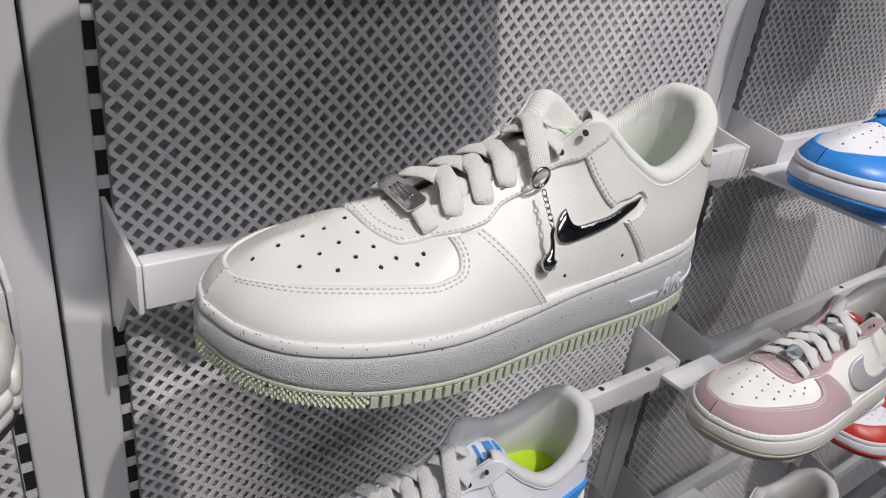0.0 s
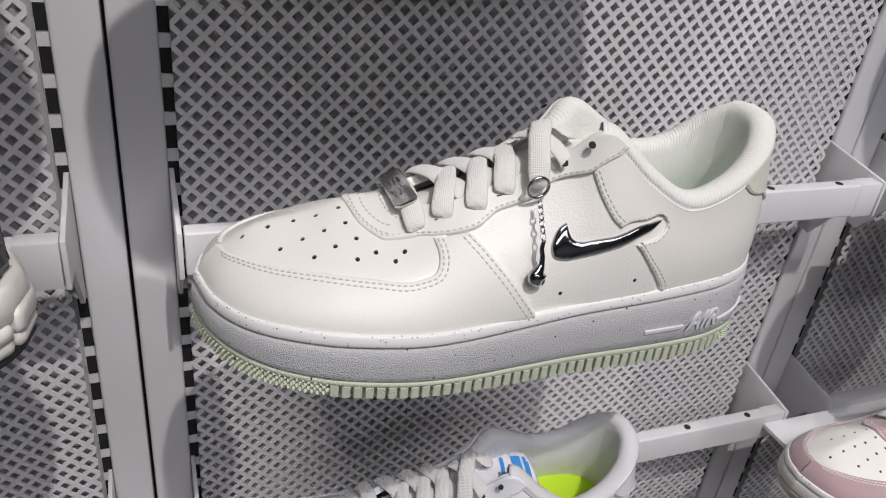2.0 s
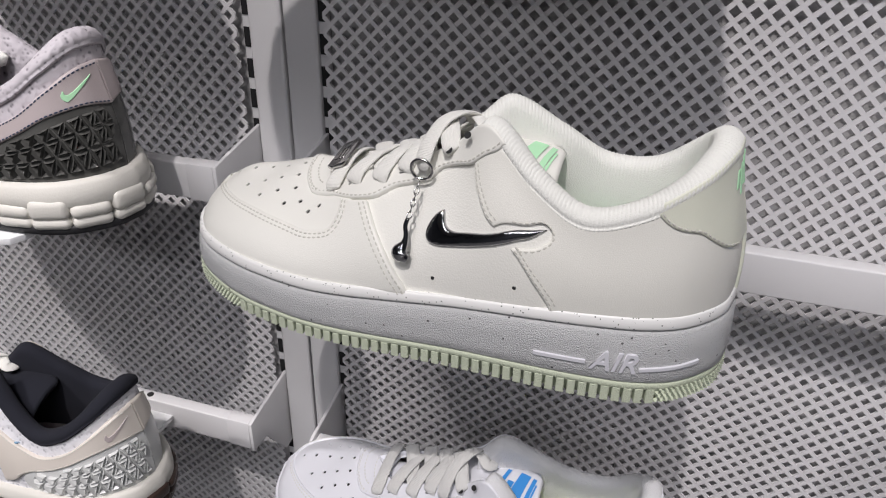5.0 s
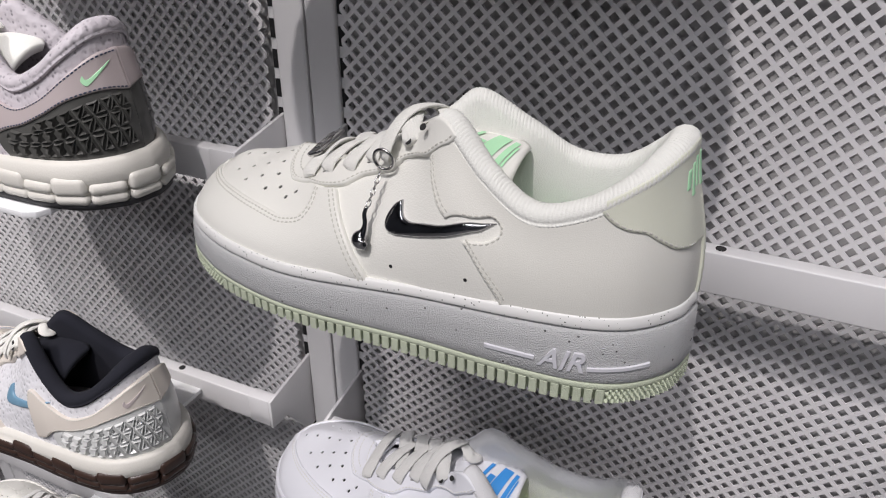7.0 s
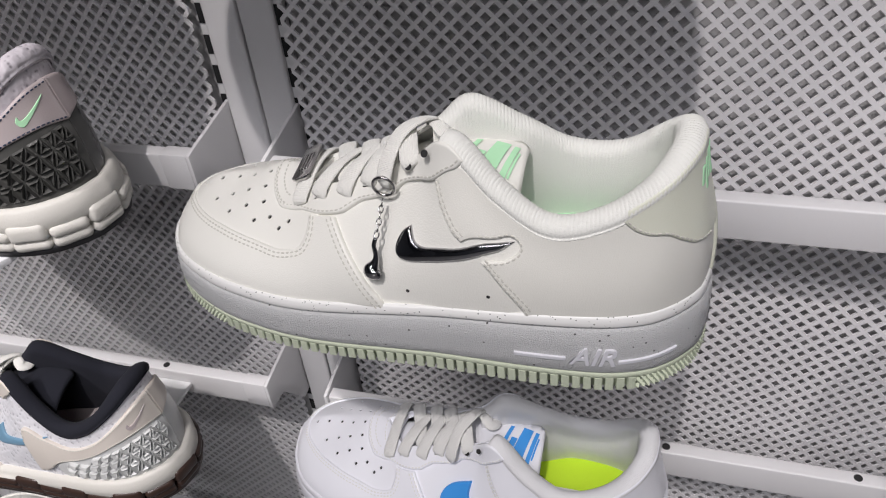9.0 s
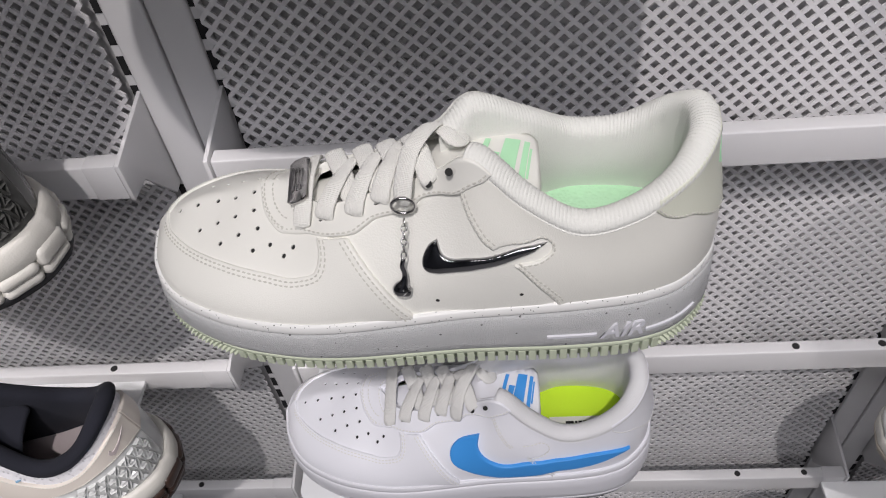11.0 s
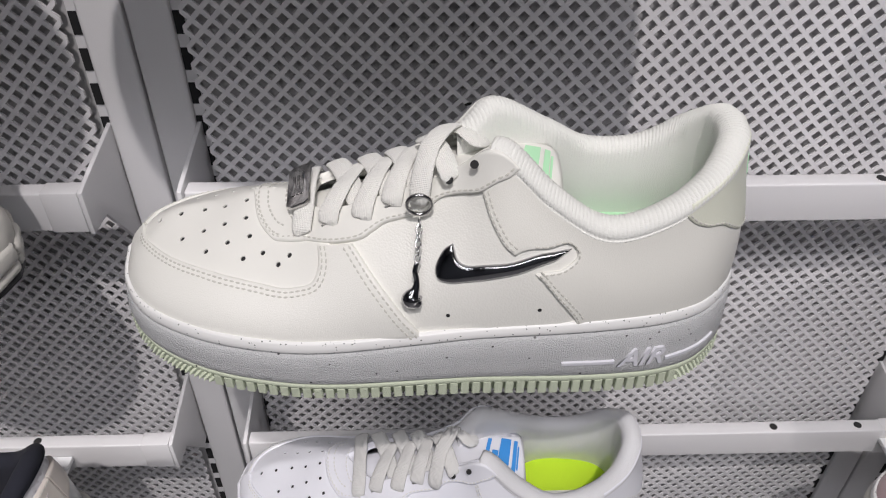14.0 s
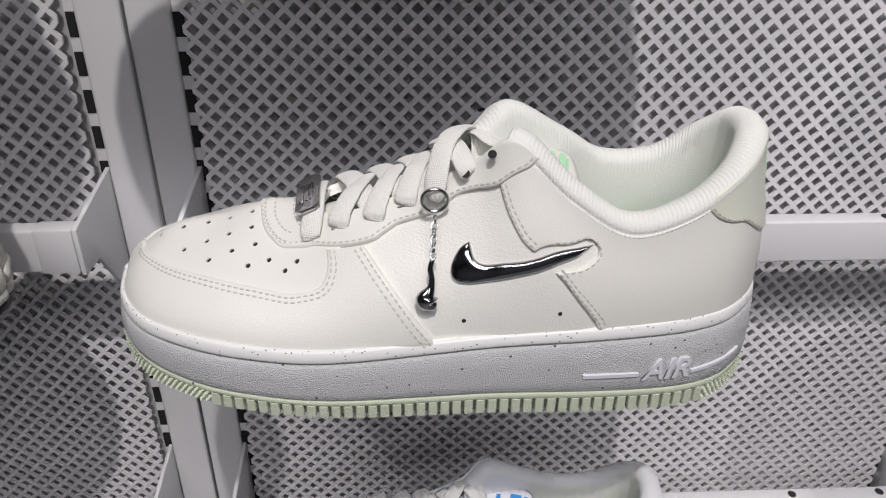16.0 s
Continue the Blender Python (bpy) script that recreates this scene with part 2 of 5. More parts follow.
def prism(outline, axis, a, b, bevel=0.0):
    """A flat outline (two coordinates) pushed from a to b along an axis."""
    bm = bmesh.new()

    def at(p, d):
        return {"x": (d, p[0], p[1]), "y": (p[0], d, p[1]), "z": (p[0], p[1], d)}[axis]
    lo = [bm.verts.new(at(p, a)) for p in outline]
    hi = [bm.verts.new(at(p, b)) for p in outline]
    bm.faces.new(lo), bm.faces.new(hi[::-1])
    for i in range(len(lo)):
        bm.faces.new((lo[i], hi[i], hi[i - 1], lo[i - 1]))
    bmesh.ops.recalc_face_normals(bm, faces=bm.faces)
    if bevel:
        bmesh.ops.bevel(bm, geom=list(bm.edges), offset=bevel, segments=2, affect="EDGES", profile=0.5)
    return bm


def spline(points, count, closed=False):
    """Catmull-Rom through the rows of points, count steps for each span."""
    p = np.array(points, float)
    n = len(p)
    out = []
    for i in range(n if closed else n - 1):
        if closed:
            a, b, c, d = p[i - 1], p[i], p[(i + 1) % n], p[(i + 2) % n]
        else:
            b, c = p[i], p[i + 1]
            a = p[i - 1] if i else 2 * b - c
            d = p[i + 2] if i + 2 < n else 2 * c - b
        for k in range(count):
            t = k / count
            out.append(0.5 * (2 * b + (c - a) * t + (2 * a - 5 * b + 4 * c - d) * t * t + (3 * b - a - 3 * c + d) * t ** 3))
    if not closed:
        out.append(p[-1])
    return np.array(out)


def even(points, step):
    """The polyline's points at even steps."""
    p = np.array(points, float)
    d = np.r_[0, np.cumsum(np.linalg.norm(np.diff(p, axis=0), axis=1))]
    n = max(2, int(round(d[-1] / step)) + 1)
    at = np.linspace(0, d[-1], n)
    return np.stack([np.interp(at, d, p[:, k]) for k in range(p.shape[1])], 1)


def loft(rows, closed_u=False, closed_v=False, uv=None):
    """A surface through rows of points. uv: size of one step in each direction, for cloth."""
    bm = bmesh.new()
    vs = [[bm.verts.new(tuple(p)) for p in row] for row in rows]
    layer = bm.loops.layers.uv.new("UVMap")
    nu, nv = len(vs), len(vs[0])
    for i in range(nu if closed_u else nu - 1):
        for j in range(nv if closed_v else nv - 1):
            i2, j2 = (i + 1) % nu, (j + 1) % nv
            quad = (vs[i][j], vs[i2][j], vs[i2][j2], vs[i][j2])
            if len(set(quad)) == 4:
                f = bm.faces.new(quad)
                if uv:
                    for l, (a, b) in zip(f.loops, ((i, j), (i + 1, j), (i + 1, j + 1), (i, j + 1))):
                        l[layer].uv = (a * uv[0], b * uv[1])
    return bm


def tube(path, radius, sides=8, closed=False, flat=1.0, up=None, uv=None):
    """A round or flattened tube along a path; flat is its height over its width, up the way its thin side faces."""
    p = [Vector(q) for q in path]
    n = len(p)
    rows = []
    for i, q in enumerate(p):
        t = (p[(i + 1) % n] - p[i - 1]) if closed else (p[min(i + 1, n - 1)] - p[max(i - 1, 0)])
        t.normalize()
        u = Vector(up[i] if up is not None and not isinstance(up, Vector) else (up if up is not None else (0.13, 0.21, 0.97)))
        side = t.cross(u).normalized()
        u = side.cross(t).normalized()
        r = radius[i] if hasattr(radius, "__len__") else radius
        rows.append([q + side * (math.cos(a) * r) + u * (math.sin(a) * r * flat) for a in [2 * math.pi * k / sides for k in range(sides)]])
    bm = loft(rows, closed_u=closed, closed_v=True, uv=uv)
    if not closed:
        bm.faces.new([bm.verts[k] for k in range(sides)] if bm.verts.ensure_lookup_table() is None else [])
        bm.faces.new([bm.verts[(n - 1) * sides + k] for k in range(sides)][::-1])
    bmesh.ops.recalc_face_normals(bm, faces=bm.faces)
    return bm


def merged(bms):
    """Several bmeshes as one."""
    out = bmesh.new()
    for b in bms:
        me = bpy.data.meshes.new("tmp")
        b.to_mesh(me)
        b.free()
        out.from_mesh(me)
        bpy.data.meshes.remove(me)
    return out


# ---- the display wall ----
PANEL_Y = 0.409
POST_MID, BAY = 0.0593, 0.595
RAIL_TOPS = [1.7745, 1.5345, 1.2945, 1.0545, 0.8145, 0.5745, 0.3345]


def perforated_sheet(x0, x1, z0, z1, y):
    """A steel sheet with staggered diamond holes, punched right through, 1.5 mm thick."""
    hw, hh, thick = 0.0038, 0.0038, 0.0016
    bm = bmesh.new()
    sx, sz = 0.005906, 0.005917
    cols, rws = int((x1 - x0) / sx), int((z1 - z0) / sz)
    grid = {}

    def node(i, j, k):
        key = (i, j, k)
        if key not in grid:
            cx, cz = x0 + i * sx, z0 + j * sz
            dx, dz = ((0, 0), (-hw, 0), (0, -hh), (hw, 0), (0, hh))[k]
            grid[key] = bm.verts.new((cx + dx, y, cz + dz))
        return grid[key]
    # holes sit on the even nodes of the grid, solid crossings on the odd ones
    for i in range(cols):
        for j in range(rws):
            if (i + j) % 2 == 0:
                a, b = (i, j), (i + 1, j + 1)
                o1, o2 = (i + 1, j), (i, j + 1)
                bm.faces.new((node(*a, 3), node(*o1, 0), node(*b, 2), node(*b, 1), node(*o2, 0), node(*a, 4)))
            else:
                a, b = (i + 1, j), (i, j + 1)
                o1, o2 = (i, j), (i + 1, j + 1)
                bm.faces.new((node(*o1, 0), node(*a, 1), node(*a, 4), node(*o2, 0), node(*b, 3), node(*b, 2)))
    bmesh.ops.recalc_face_normals(bm, faces=bm.faces)
    front = list(bm.faces)
    r = bmesh.ops.extrude_face_region(bm, geom=front)
    for e in r["geom"]:
        if isinstance(e, bmesh.types.BMVert):
            e.co.y += thick
    bmesh.ops.recalc_face_normals(bm, faces=bm.faces)
    return bm


def display_bay(k):
    """Perforated panel, backing board and closing strips of one bay."""
    x0 = POST_MID + BAY * k + 0.0337
    x1 = POST_MID + BAY * (k + 1) - 0.0300
    thing = empty("perforated_panel")
    tagged(thing, "white powder-coated steel display panel with diamond perforations", "wall panel", "display wall panels")
    for z0, z1 in ((0.30, 1.72),):
        part("perforated_sheet", perforated_sheet(x0, x1, z0, z1, PANEL_Y), MESH_STEEL, thing, smooth=False)
    part("backing_board", box((x0 - 0.002, PANEL_Y + 0.0125, 0.30), (x1 + 0.002, PANEL_Y + 0.0205, 1.9)), BACK_GREY, thing, smooth=False)


def upright(x, side):
    """A slotted steel upright; side is +1 when its slots lie towards +x."""
    thing = empty("slotted_upright", pose(x, 0, 0))
    tagged(thing, "white powder-coated steel upright with a row of black slots", "upright", "display wall uprights")
    a, b = (0.0011, 0.0274) if side > 0 else (-0.0274, -0.0011)
    part("post", box((a, 0.4115, 0.0), (b, 0.450, 2.1), 0.0025, 3), WHITE_STEEL, thing, angle=40)
    f0, f1 = sorted((side * 0.0270, side * 0.0340))
    part("flange", box((f0, 0.4160, 0.0), (f1, 0.4200, 2.1)), WHITE_STEEL, thing, smooth=False)
    # slots are not cut: thin black boxes paint their shaded openings
    slot = None
    for i in range(46):
        z = 0.60 + i * 0.0232
        if slot is None:
            slot = part("slot", box((f0 + 0.0004, 0.4153, 0.0), (f1 - 0.0002, 0.4159, 0.0145)), BLACK, thing, smooth=False)
            slot.location.z = z
        else:
            other = new("slot", slot.data)
            other.parent, other.location = thing, (0, 0, z)


def display_rail(k, top):
    """A square-tube rail between two uprights, on a tapering bracket at each end, with sleeves and bored holes."""
    x0 = POST_MID + BAY * k + 0.0276
    x1 = POST_MID + BAY * (k + 1) - 0.0276
    thing = empty("display_rail", pose(0, 0, top))
    tagged(thing, "white square-tube display rail with bored holes, bracketed to uprights", "rail", "display wall rails")
    part("tube", box((x0 + 0.004, 0.3512, -0.0278), (x1 - 0.004, 0.3630, 0.0), 0.0014, 3), WHITE_STEEL, thing, angle=40)
    for x in (x0, x1 - 0.003):
        part("bracket", prism([(0.3500, -0.0290), (0.3500, 0.0010), (0.356, 0.0022), (0.4155, 0.0120), (0.4155, -0.070), (0.402, -0.072), (0.372, -0.0300)], "x", x, x + 0.003, 0.0006),
             WHITE_STEEL, thing, angle=40)
    part("sleeve", box((x1 - 0.026, 0.3505, -0.0285), (x1 - 0.0035, 0.3637, 0.0007), 0.0015, 2), WHITE_STEEL, thing, angle=40)
    # the bores are near-black discs, their inner shade given by colour
    for off in (0.317, 0.4537, 0.5227) if k >= 0 else (0.150, 0.4597):
        x = POST_MID + BAY * k + off
        bm = bmesh.new()
        bmesh.ops.create_cone(bm, cap_ends=True, segments=16, radius1=0.0031, radius2=0.0031, depth=0.0006, matrix=Matrix.Translation((x, 0.3571, 0.0001)))
        part("bored_hole", bm, HOLE, thing, smooth=False)


for k in (-2, -1, 0, 1, 2):
    display_bay(k)
    upright(POST_MID + BAY * k, 1)
    upright(POST_MID + BAY * k, -1)
    for top in RAIL_TOPS:
        display_rail(k, top)
    # a black strip fills the gap between two posts with painted shade
    tagged(part("shadow_gap", box((POST_MID + BAY * k - 0.0010, 0.425, 0.0), (POST_MID + BAY * k + 0.0010, 0.445, 2.1)), BLACK, smooth=False), kind="structure")

# ---- the shop round it ----
WALL_PAINT = material("shop_wall_paint", (0.45, 0.45, 0.46), 0.7, grain=0.04, grain_scale=200)
DARK_WALL = material("dark_shop_wall", (0.10, 0.105, 0.12), 0.6, grain=0.05, grain_scale=200)
FLOOR_MAT = material("grey_shop_floor", (0.30, 0.295, 0.29), 0.35, grain=0.08, grain_scale=60)
CEIL_MAT = material("ceiling_paint", (0.32, 0.32, 0.33), 0.8, grain=0.03, grain_scale=100)
tagged(part("wall_north", box((-3.2, 0.452, 0.0), (3.8, 0.55, 3.4)), WALL_PAINT, smooth=False), "plain grey wall behind the display panels", "wall", kind="structure")
tagged(part("wall_south", box((-3.2, -4.6, 0.0), (3.8, -4.48, 3.4)), DARK_WALL, smooth=False), "dark plain shop wall", "wall", kind="structure")
tagged(part("wall_west", box((-3.32, -4.6, 0.0), (-3.2, 0.55, 3.4)), DARK_WALL, smooth=False), "dark plain shop wall", "wall", kind="structure")
tagged(part("wall_east", box((3.8, -4.6, 0.0), (3.92, 0.55, 3.4)), DARK_WALL, smooth=False), "dark plain shop wall", "wall", kind="structure")
tagged(part("floor", box((-3.32, -4.6, -0.1), (3.92, 0.55, 0.0)), FLOOR_MAT, smooth=False), "smooth grey shop floor", "floor", kind="structure")
tagged(part("ceiling", box((-3.32, -4.6, 3.4), (3.92, 0.55, 3.5)), CEIL_MAT, smooth=False), "plain painted shop ceiling", "ceiling", kind="structure")


# ---- shoes ----
# One row for each station from the toe round to the heel: the sole's edge (s, y), the top line (s, y, z), and how far the wall curls over.
# s runs from the toe to the heel, y is negative on the outer side.
NEAR = [(0.0030, 0.013, 0.034, 0.0117, 0.0608, 1), (0.0090, -0.011, 0.041, 0.0117, 0.0620, 1), (0.0240, -0.0315, 0.056, 0.0117, 0.0645, 1),
        (0.050, -0.0455, 0.070, 0.0117, 0.0690, 1), (0.080, -0.0518, 0.086, 0.0087, 0.0712, 1), (0.110, -0.0530, 0.106, -0.0110, 0.0755, 0.9),
        (0.140, -0.0515, 0.134, -0.0150, 0.0875, 0.45), (0.165, -0.0500, 0.160, -0.0220, 0.1040, 0.3), (0.185, -0.0498, 0.1755, -0.0295, 0.1165, 0.25),
        (0.205, -0.0498, 0.197, -0.037, 0.099, 0.1), (0.228, -0.0490, 0.2195, -0.0405, 0.0865, 0), (0.250, -0.0465, 0.243, -0.0395, 0.093, 0),
        (0.268, -0.0395, 0.262, -0.033, 0.106, 0), (0.283, -0.024, 0.2725, -0.020, 0.1150, 0), (0.2885, -0.006, 0.2750, -0.006, 0.1165, 0)]
FAR = [(0.0030, 0.013, 0.034, 0.0117, 0.0608, 1), (0.0085, 0.0310, 0.041, 0.0117, 0.0620, 1), (0.0240, 0.0455, 0.056, 0.0117, 0.0645, 1),
       (0.050, 0.0525, 0.070, 0.0117, 0.0690, 1), (0.080, 0.052, 0.086, 0.0087, 0.0712, 1), (0.110, 0.048, 0.106, 0.0150, 0.0760, 0.9),
       (0.140, 0.0425, 0.134, 0.0085, 0.0885, 0.45), (0.165, 0.038, 0.160, 0.0060, 0.1050, 0.3), (0.185, 0.0355, 0.1755, 0.0105, 0.1165, 0.25),
       (0.205, 0.034, 0.199, 0.0165, 0.1035, 0.1), (0.228, 0.0335, 0.2195, 0.0235, 0.0900, 0), (0.250, 0.0325, 0.243, 0.0230, 0.0905, 0),
       (0.268, 0.026, 0.262, 0.0175, 0.1040, 0), (0.283, 0.010, 0.2725, 0.006, 0.1140, 0), (0.2885, -0.006, 0.2750, -0.006, 0.1165, 0)]
SOLE_S = (0.0, 0.04, 0.097, 0.176, 0.245, 0.289)
SOLE_BOTTOM = (0.0125, 0.0078, 0.0035, 0.001, 0.0, 0.001)
SOLE_TREAD = (0.0225, 0.0165, 0.0118, 0.0115, 0.0110, 0.0120)
SOLE_GROOVE = (0.0325, 0.0322, 0.0290, 0.0342, 0.0376, 0.0395)
SOLE_LIP = (0.0388, 0.0388, 0.0355, 0.0402, 0.0445, 0.0465)


def soft_level(table):
    """The table as a smooth function of s."""
    grid = np.linspace(0, 0.289, 120)
    v = np.interp(grid, SOLE_S, table)
    ker = np.hanning(21)
    v = np.convolve(np.pad(v, 10, "edge"), ker / ker.sum(), "valid")
    return lambda s: float(np.interp(s, grid, v))


BOTTOM, TREAD, GROOVE_Z, LIP_Z = (soft_level(t) for t in (SOLE_BOTTOM, SOLE_TREAD, SOLE_GROOVE, SOLE_LIP))


def stations(rows, count):
    return spline(rows, count)


def outline_ring(count=12):
    """The sole's edge as one closed ring with its outward normals: (s, y, ns, ny)."""
    a = spline([r[:2] for r in NEAR], count)
    b = spline([r[:2] for r in FAR], count)[::-1]
    ring = np.vstack([a, b[1:-1]])
    ring = even(np.vstack([ring, ring[:1]]), 0.0022)[:-1]
    t = np.roll(ring, -1, 0) - np.roll(ring, 1, 0)
    t /= np.linalg.norm(t, axis=1)[:, None]
    n = np.stack([-t[:, 1], t[:, 0]], 1)
    mid = np.array([0.14, 0.0])
    if np.sum((ring - mid) * n) < 0:
        n = -n
    return np.hstack([ring, n])


RING = outline_ring()


def upper_rows(rows, inset, steps=36, count=12):
    """The wall of one side of the upper, station by station from the lip to the top line."""
    out = []
    st = stations(rows, count)
    edge = st[:, :2]
    t = np.gradient(edge, axis=0)
    t /= np.linalg.norm(t, axis=1)[:, None]
    nrm = np.stack([-t[:, 1], t[:, 0]], 1)
    if np.sum((edge - np.array([0.14, 0.0])) * nrm) < 0:
        nrm = -nrm
    for (ps, py, ts, ty, tz, r), n in zip(st, nrm):
        r = min(1.0, max(0.0, r))
        q = min(1.0, max(0.0, (r - 0.45) / 0.55))
        z0 = LIP_Z(ps) - 0.002
        mid = min(1.0, max(0.0, (ps - 0.118) / 0.02)) * min(1.0, max(0.0, (0.215 - ps) / 0.012))
        ins = inset * (1 - 0.5 * mid) + 0.0017 * min(1.0, max(0.0, (0.172 - ps) / 0.02))
        p0 = np.array([ps - n[0] * ins, py - n[1] * ins, z0])
        p3 = np.array([ts, ty, tz])
        h = tz - z0
        lean = 0.0012 - 0.0036 * r
        p1 = p0 + np.array([n[0] * lean, n[1] * lean, h * (0.50 + r * (0.20 - 0.19 * q))])
        flat = (p0 - p3) * np.array([1, 1, 0])
        p2 = p3 + flat * (r * (0.50 - 0.33 * q) + 0.25 * (1 - r)) + np.array([0, 0, -0.42 * h * (1 - r)]) + np.array([0, 0, -(0.02 + 0.046 * q) * h * r])
        p2[2] -= 0.13 * (1 - q) * r * max(0.0, ts - p2[0])
        row = []
        for k in range(steps + 1):
            v = k / steps
            row.append((1 - v) ** 3 * p0 + 3 * (1 - v) ** 2 * v * p1 + 3 * (1 - v) * v * v * p2 + v ** 3 * p3)
        out.append(row)
    return out


def sole_band(profile, name, mat, parent, label=""):
    """A closed band round the sole; profile gives (offset outward, height) pairs at s."""
    rows = []
    for s, y, ns, ny in RING:
        rows.append([(s + ns * o, y + ny * o, z) for o, z in profile(s)])
    bm = loft(rows, closed_u=True)
    bmesh.ops.recalc_face_normals(bm, faces=bm.faces)
    return part(name, bm, mat, parent, label)


def shoe_sole(thing, midsole, lip, outsole, groove, thread, detailed):
    def mid(s):
        a, b = TREAD(s), GROOVE_Z(s)
        h = b - a
        return [(-0.0045, a - 0.0005), (0.0002, a), (0.0012, a + 0.0012), (0.0014, a + 0.25 * h), (0.0010, a + 0.6 * h), (0.0004, b - 0.0014), (-0.0006, b - 0.0003), (-0.0040, b)]

    def top(s):
        a, b = GROOVE_Z(s), LIP_Z(s)
        return [(-0.0040, a - 0.0001), (-0.0018, a + 0.0003), (-0.0004, a + 0.0010), (-0.0001, a + 0.0018), (-0.0003, (a + b) / 2), (-0.0007, b - 0.0010), (-0.0016, b), (-0.0060, b - 0.0015)]

    def low(s):
        a, b = BOTTOM(s), TREAD(s)
        return [(-0.0300, a + 0.0006), (-0.0045, a + 0.0004), (-0.0012, a + 0.0010), (-0.0009, a + 0.62 * (b - a)), (0.0003, a + 0.66 * (b - a)), (0.0008, a + 0.70 * (b - a)), (0.0010, b - 0.0006), (0.0004, b), (-0.0060, b + 0.0002)]
    body = sole_band(mid, "midsole", midsole, thing, "grey-white pebbled rubber midsole")
    sole_band(top, "sole_lip", lip, thing, "speckled white rubber lip")
    sole_band(low, "outsole", outsole, thing, "pale rubber outsole")
    # underside of the sole
    bm = bmesh.new()
    vs = [bm.verts.new((s - ns * 0.02, y - ny * 0.02, BOTTOM(s) + 0.001)) for s, y, ns, ny in RING[::2]]
    c = bm.verts.new((0.14, -0.004, 0.001))
    for i in range(len(vs)):
        bm.faces.new((vs[i - 1], vs[i], c))
    part("sole_underside", bm, outsole, thing)
    if not detailed:
        return body
    # tread teeth: long blocks on the flanks, three rows of small studs round toe and heel
    bm = bmesh.new()
    ring = even(np.vstack([RING, RING[:1]])[:, :2], 0.0050)[:-1]
    n = len(ring)
    for i in range(n):
        s, y = ring[i]
        ahead = ring[(i + 1) % n] - ring[i - 1]
        q = Vector((ahead[1], -ahead[0], 0)).normalized()
        if q.dot(Vector((s - 0.14, y, 0))) < 0:
            q = -q
        a, b = BOTTOM(s), TREAD(s)
        t = Vector((-q.y, q.x, 0))
        ends = s < 0.050 or s > 0.262
        if not ends:
            m = Matrix((( t.x, q.x, 0, s), (t.y, q.y, 0, y), (0, 0, 1, 0), (0, 0, 0, 1)))
            bm2 = box((-0.00185, -0.004, a - 0.0002), (0.00185, 0.0010, a + 0.72 * (b - a)), 0.00035, 1)
            bm2.transform(m)
            me = bpy.data.meshes.new("tmp")
            bm2.to_mesh(me), bm2.free()
            bm.from_mesh(me)
            bpy.data.meshes.remove(me)
        else:
            h = (b - a) * 0.78 / 4
            for row in range(4):
                for half in (0, 1):
                    off = (half - 0.5) * 0.0027 + (0.0007 if row % 2 else -0.0007)
                    cz = a + (row + 0.5) * h
                    w, hz = 0.00125, h * 0.46
                    base = Vector((s, y, cz)) + t * off - q * 0.0004
                    corner = [bm.verts.new(base + t * w * dx + Vector((0, 0, hz * dz))) for dx, dz in ((-1, -1), (1, -1), (1, 1), (-1, 1))]
                    tip = bm.verts.new(base + q * 0.0022)
                    for e in range(4):
                        bm.faces.new((corner[e - 1], corner[e], tip))
    bmesh.ops.recalc_face_normals(bm, faces=bm.faces)
    part("tread", bm, outsole, thing, "pale green rubber tread teeth", smooth=False)
    return body


import mathutils.geometry
import mathutils.bvhtree

geometry_cdt = mathutils.geometry.delaunay_2d_cdt


def upper_grid(inset=0.0030):
    """The whole wall of the upper as one grid, from toe along the outer side, and the same for the inner side."""
    return upper_rows(NEAR, inset), upper_rows(FAR, inset)


GRID_NEAR, GRID_FAR = upper_grid()
K = len(GRID_NEAR) - 1
LOOP = np.array(GRID_NEAR + GRID_FAR[1:-1][::-1])
VS = LOOP.shape[1] - 1
PER_ROW = K / 14.0
CU, CV = 0.0024, 0.0022


def surf(c, v):
    """The upper's surface at station c (cyclic, toe 0, heel K) and height step v."""
    c = c % len(LOOP)
    v = min(max(v, 0.0), VS - 1e-6)
    i, j = int(c) % len(LOOP), int(v)
    a, b = c - int(c), v - j
    i2 = (i + 1) % len(LOOP)
    return (LOOP[i, j] * (1 - a) + LOOP[i2, j] * a) * (1 - b) + (LOOP[i, j + 1] * (1 - a) + LOOP[i2, j + 1] * a) * b


def surf_normal(c, v):
    du = surf(c + 0.7, v) - surf(c - 0.7, v)
    dv = surf(c, min(VS, v + 0.8)) - surf(c, max(0, v - 0.8))
    n = np.cross(du, dv)
    n /= max(1e-12, np.linalg.norm(n))
    return n


def on_grid(p, lo=0, hi=None):
    """Station and height step nearest to the place p."""
    hi = hi if hi is not None else K
    sub = LOOP[[k % len(LOOP) for k in range(lo, hi + 1)]]
    d = np.sum((sub - np.array(p)) ** 2, axis=2)
    i, j = np.unravel_index(np.argmin(d), d.shape)
    best, c, v = 9.0, 0.0, 0.0
    for a in np.linspace(-1, 1, 9):
        for b in np.linspace(-1, 1, 9):
            e = np.sum((surf(lo + i + a, min(VS, max(0, j + b))) - np.array(p)) ** 2)
            if e < best:
                best, c, v = e, lo + i + a, min(VS, max(0, j + b))
    return c, v


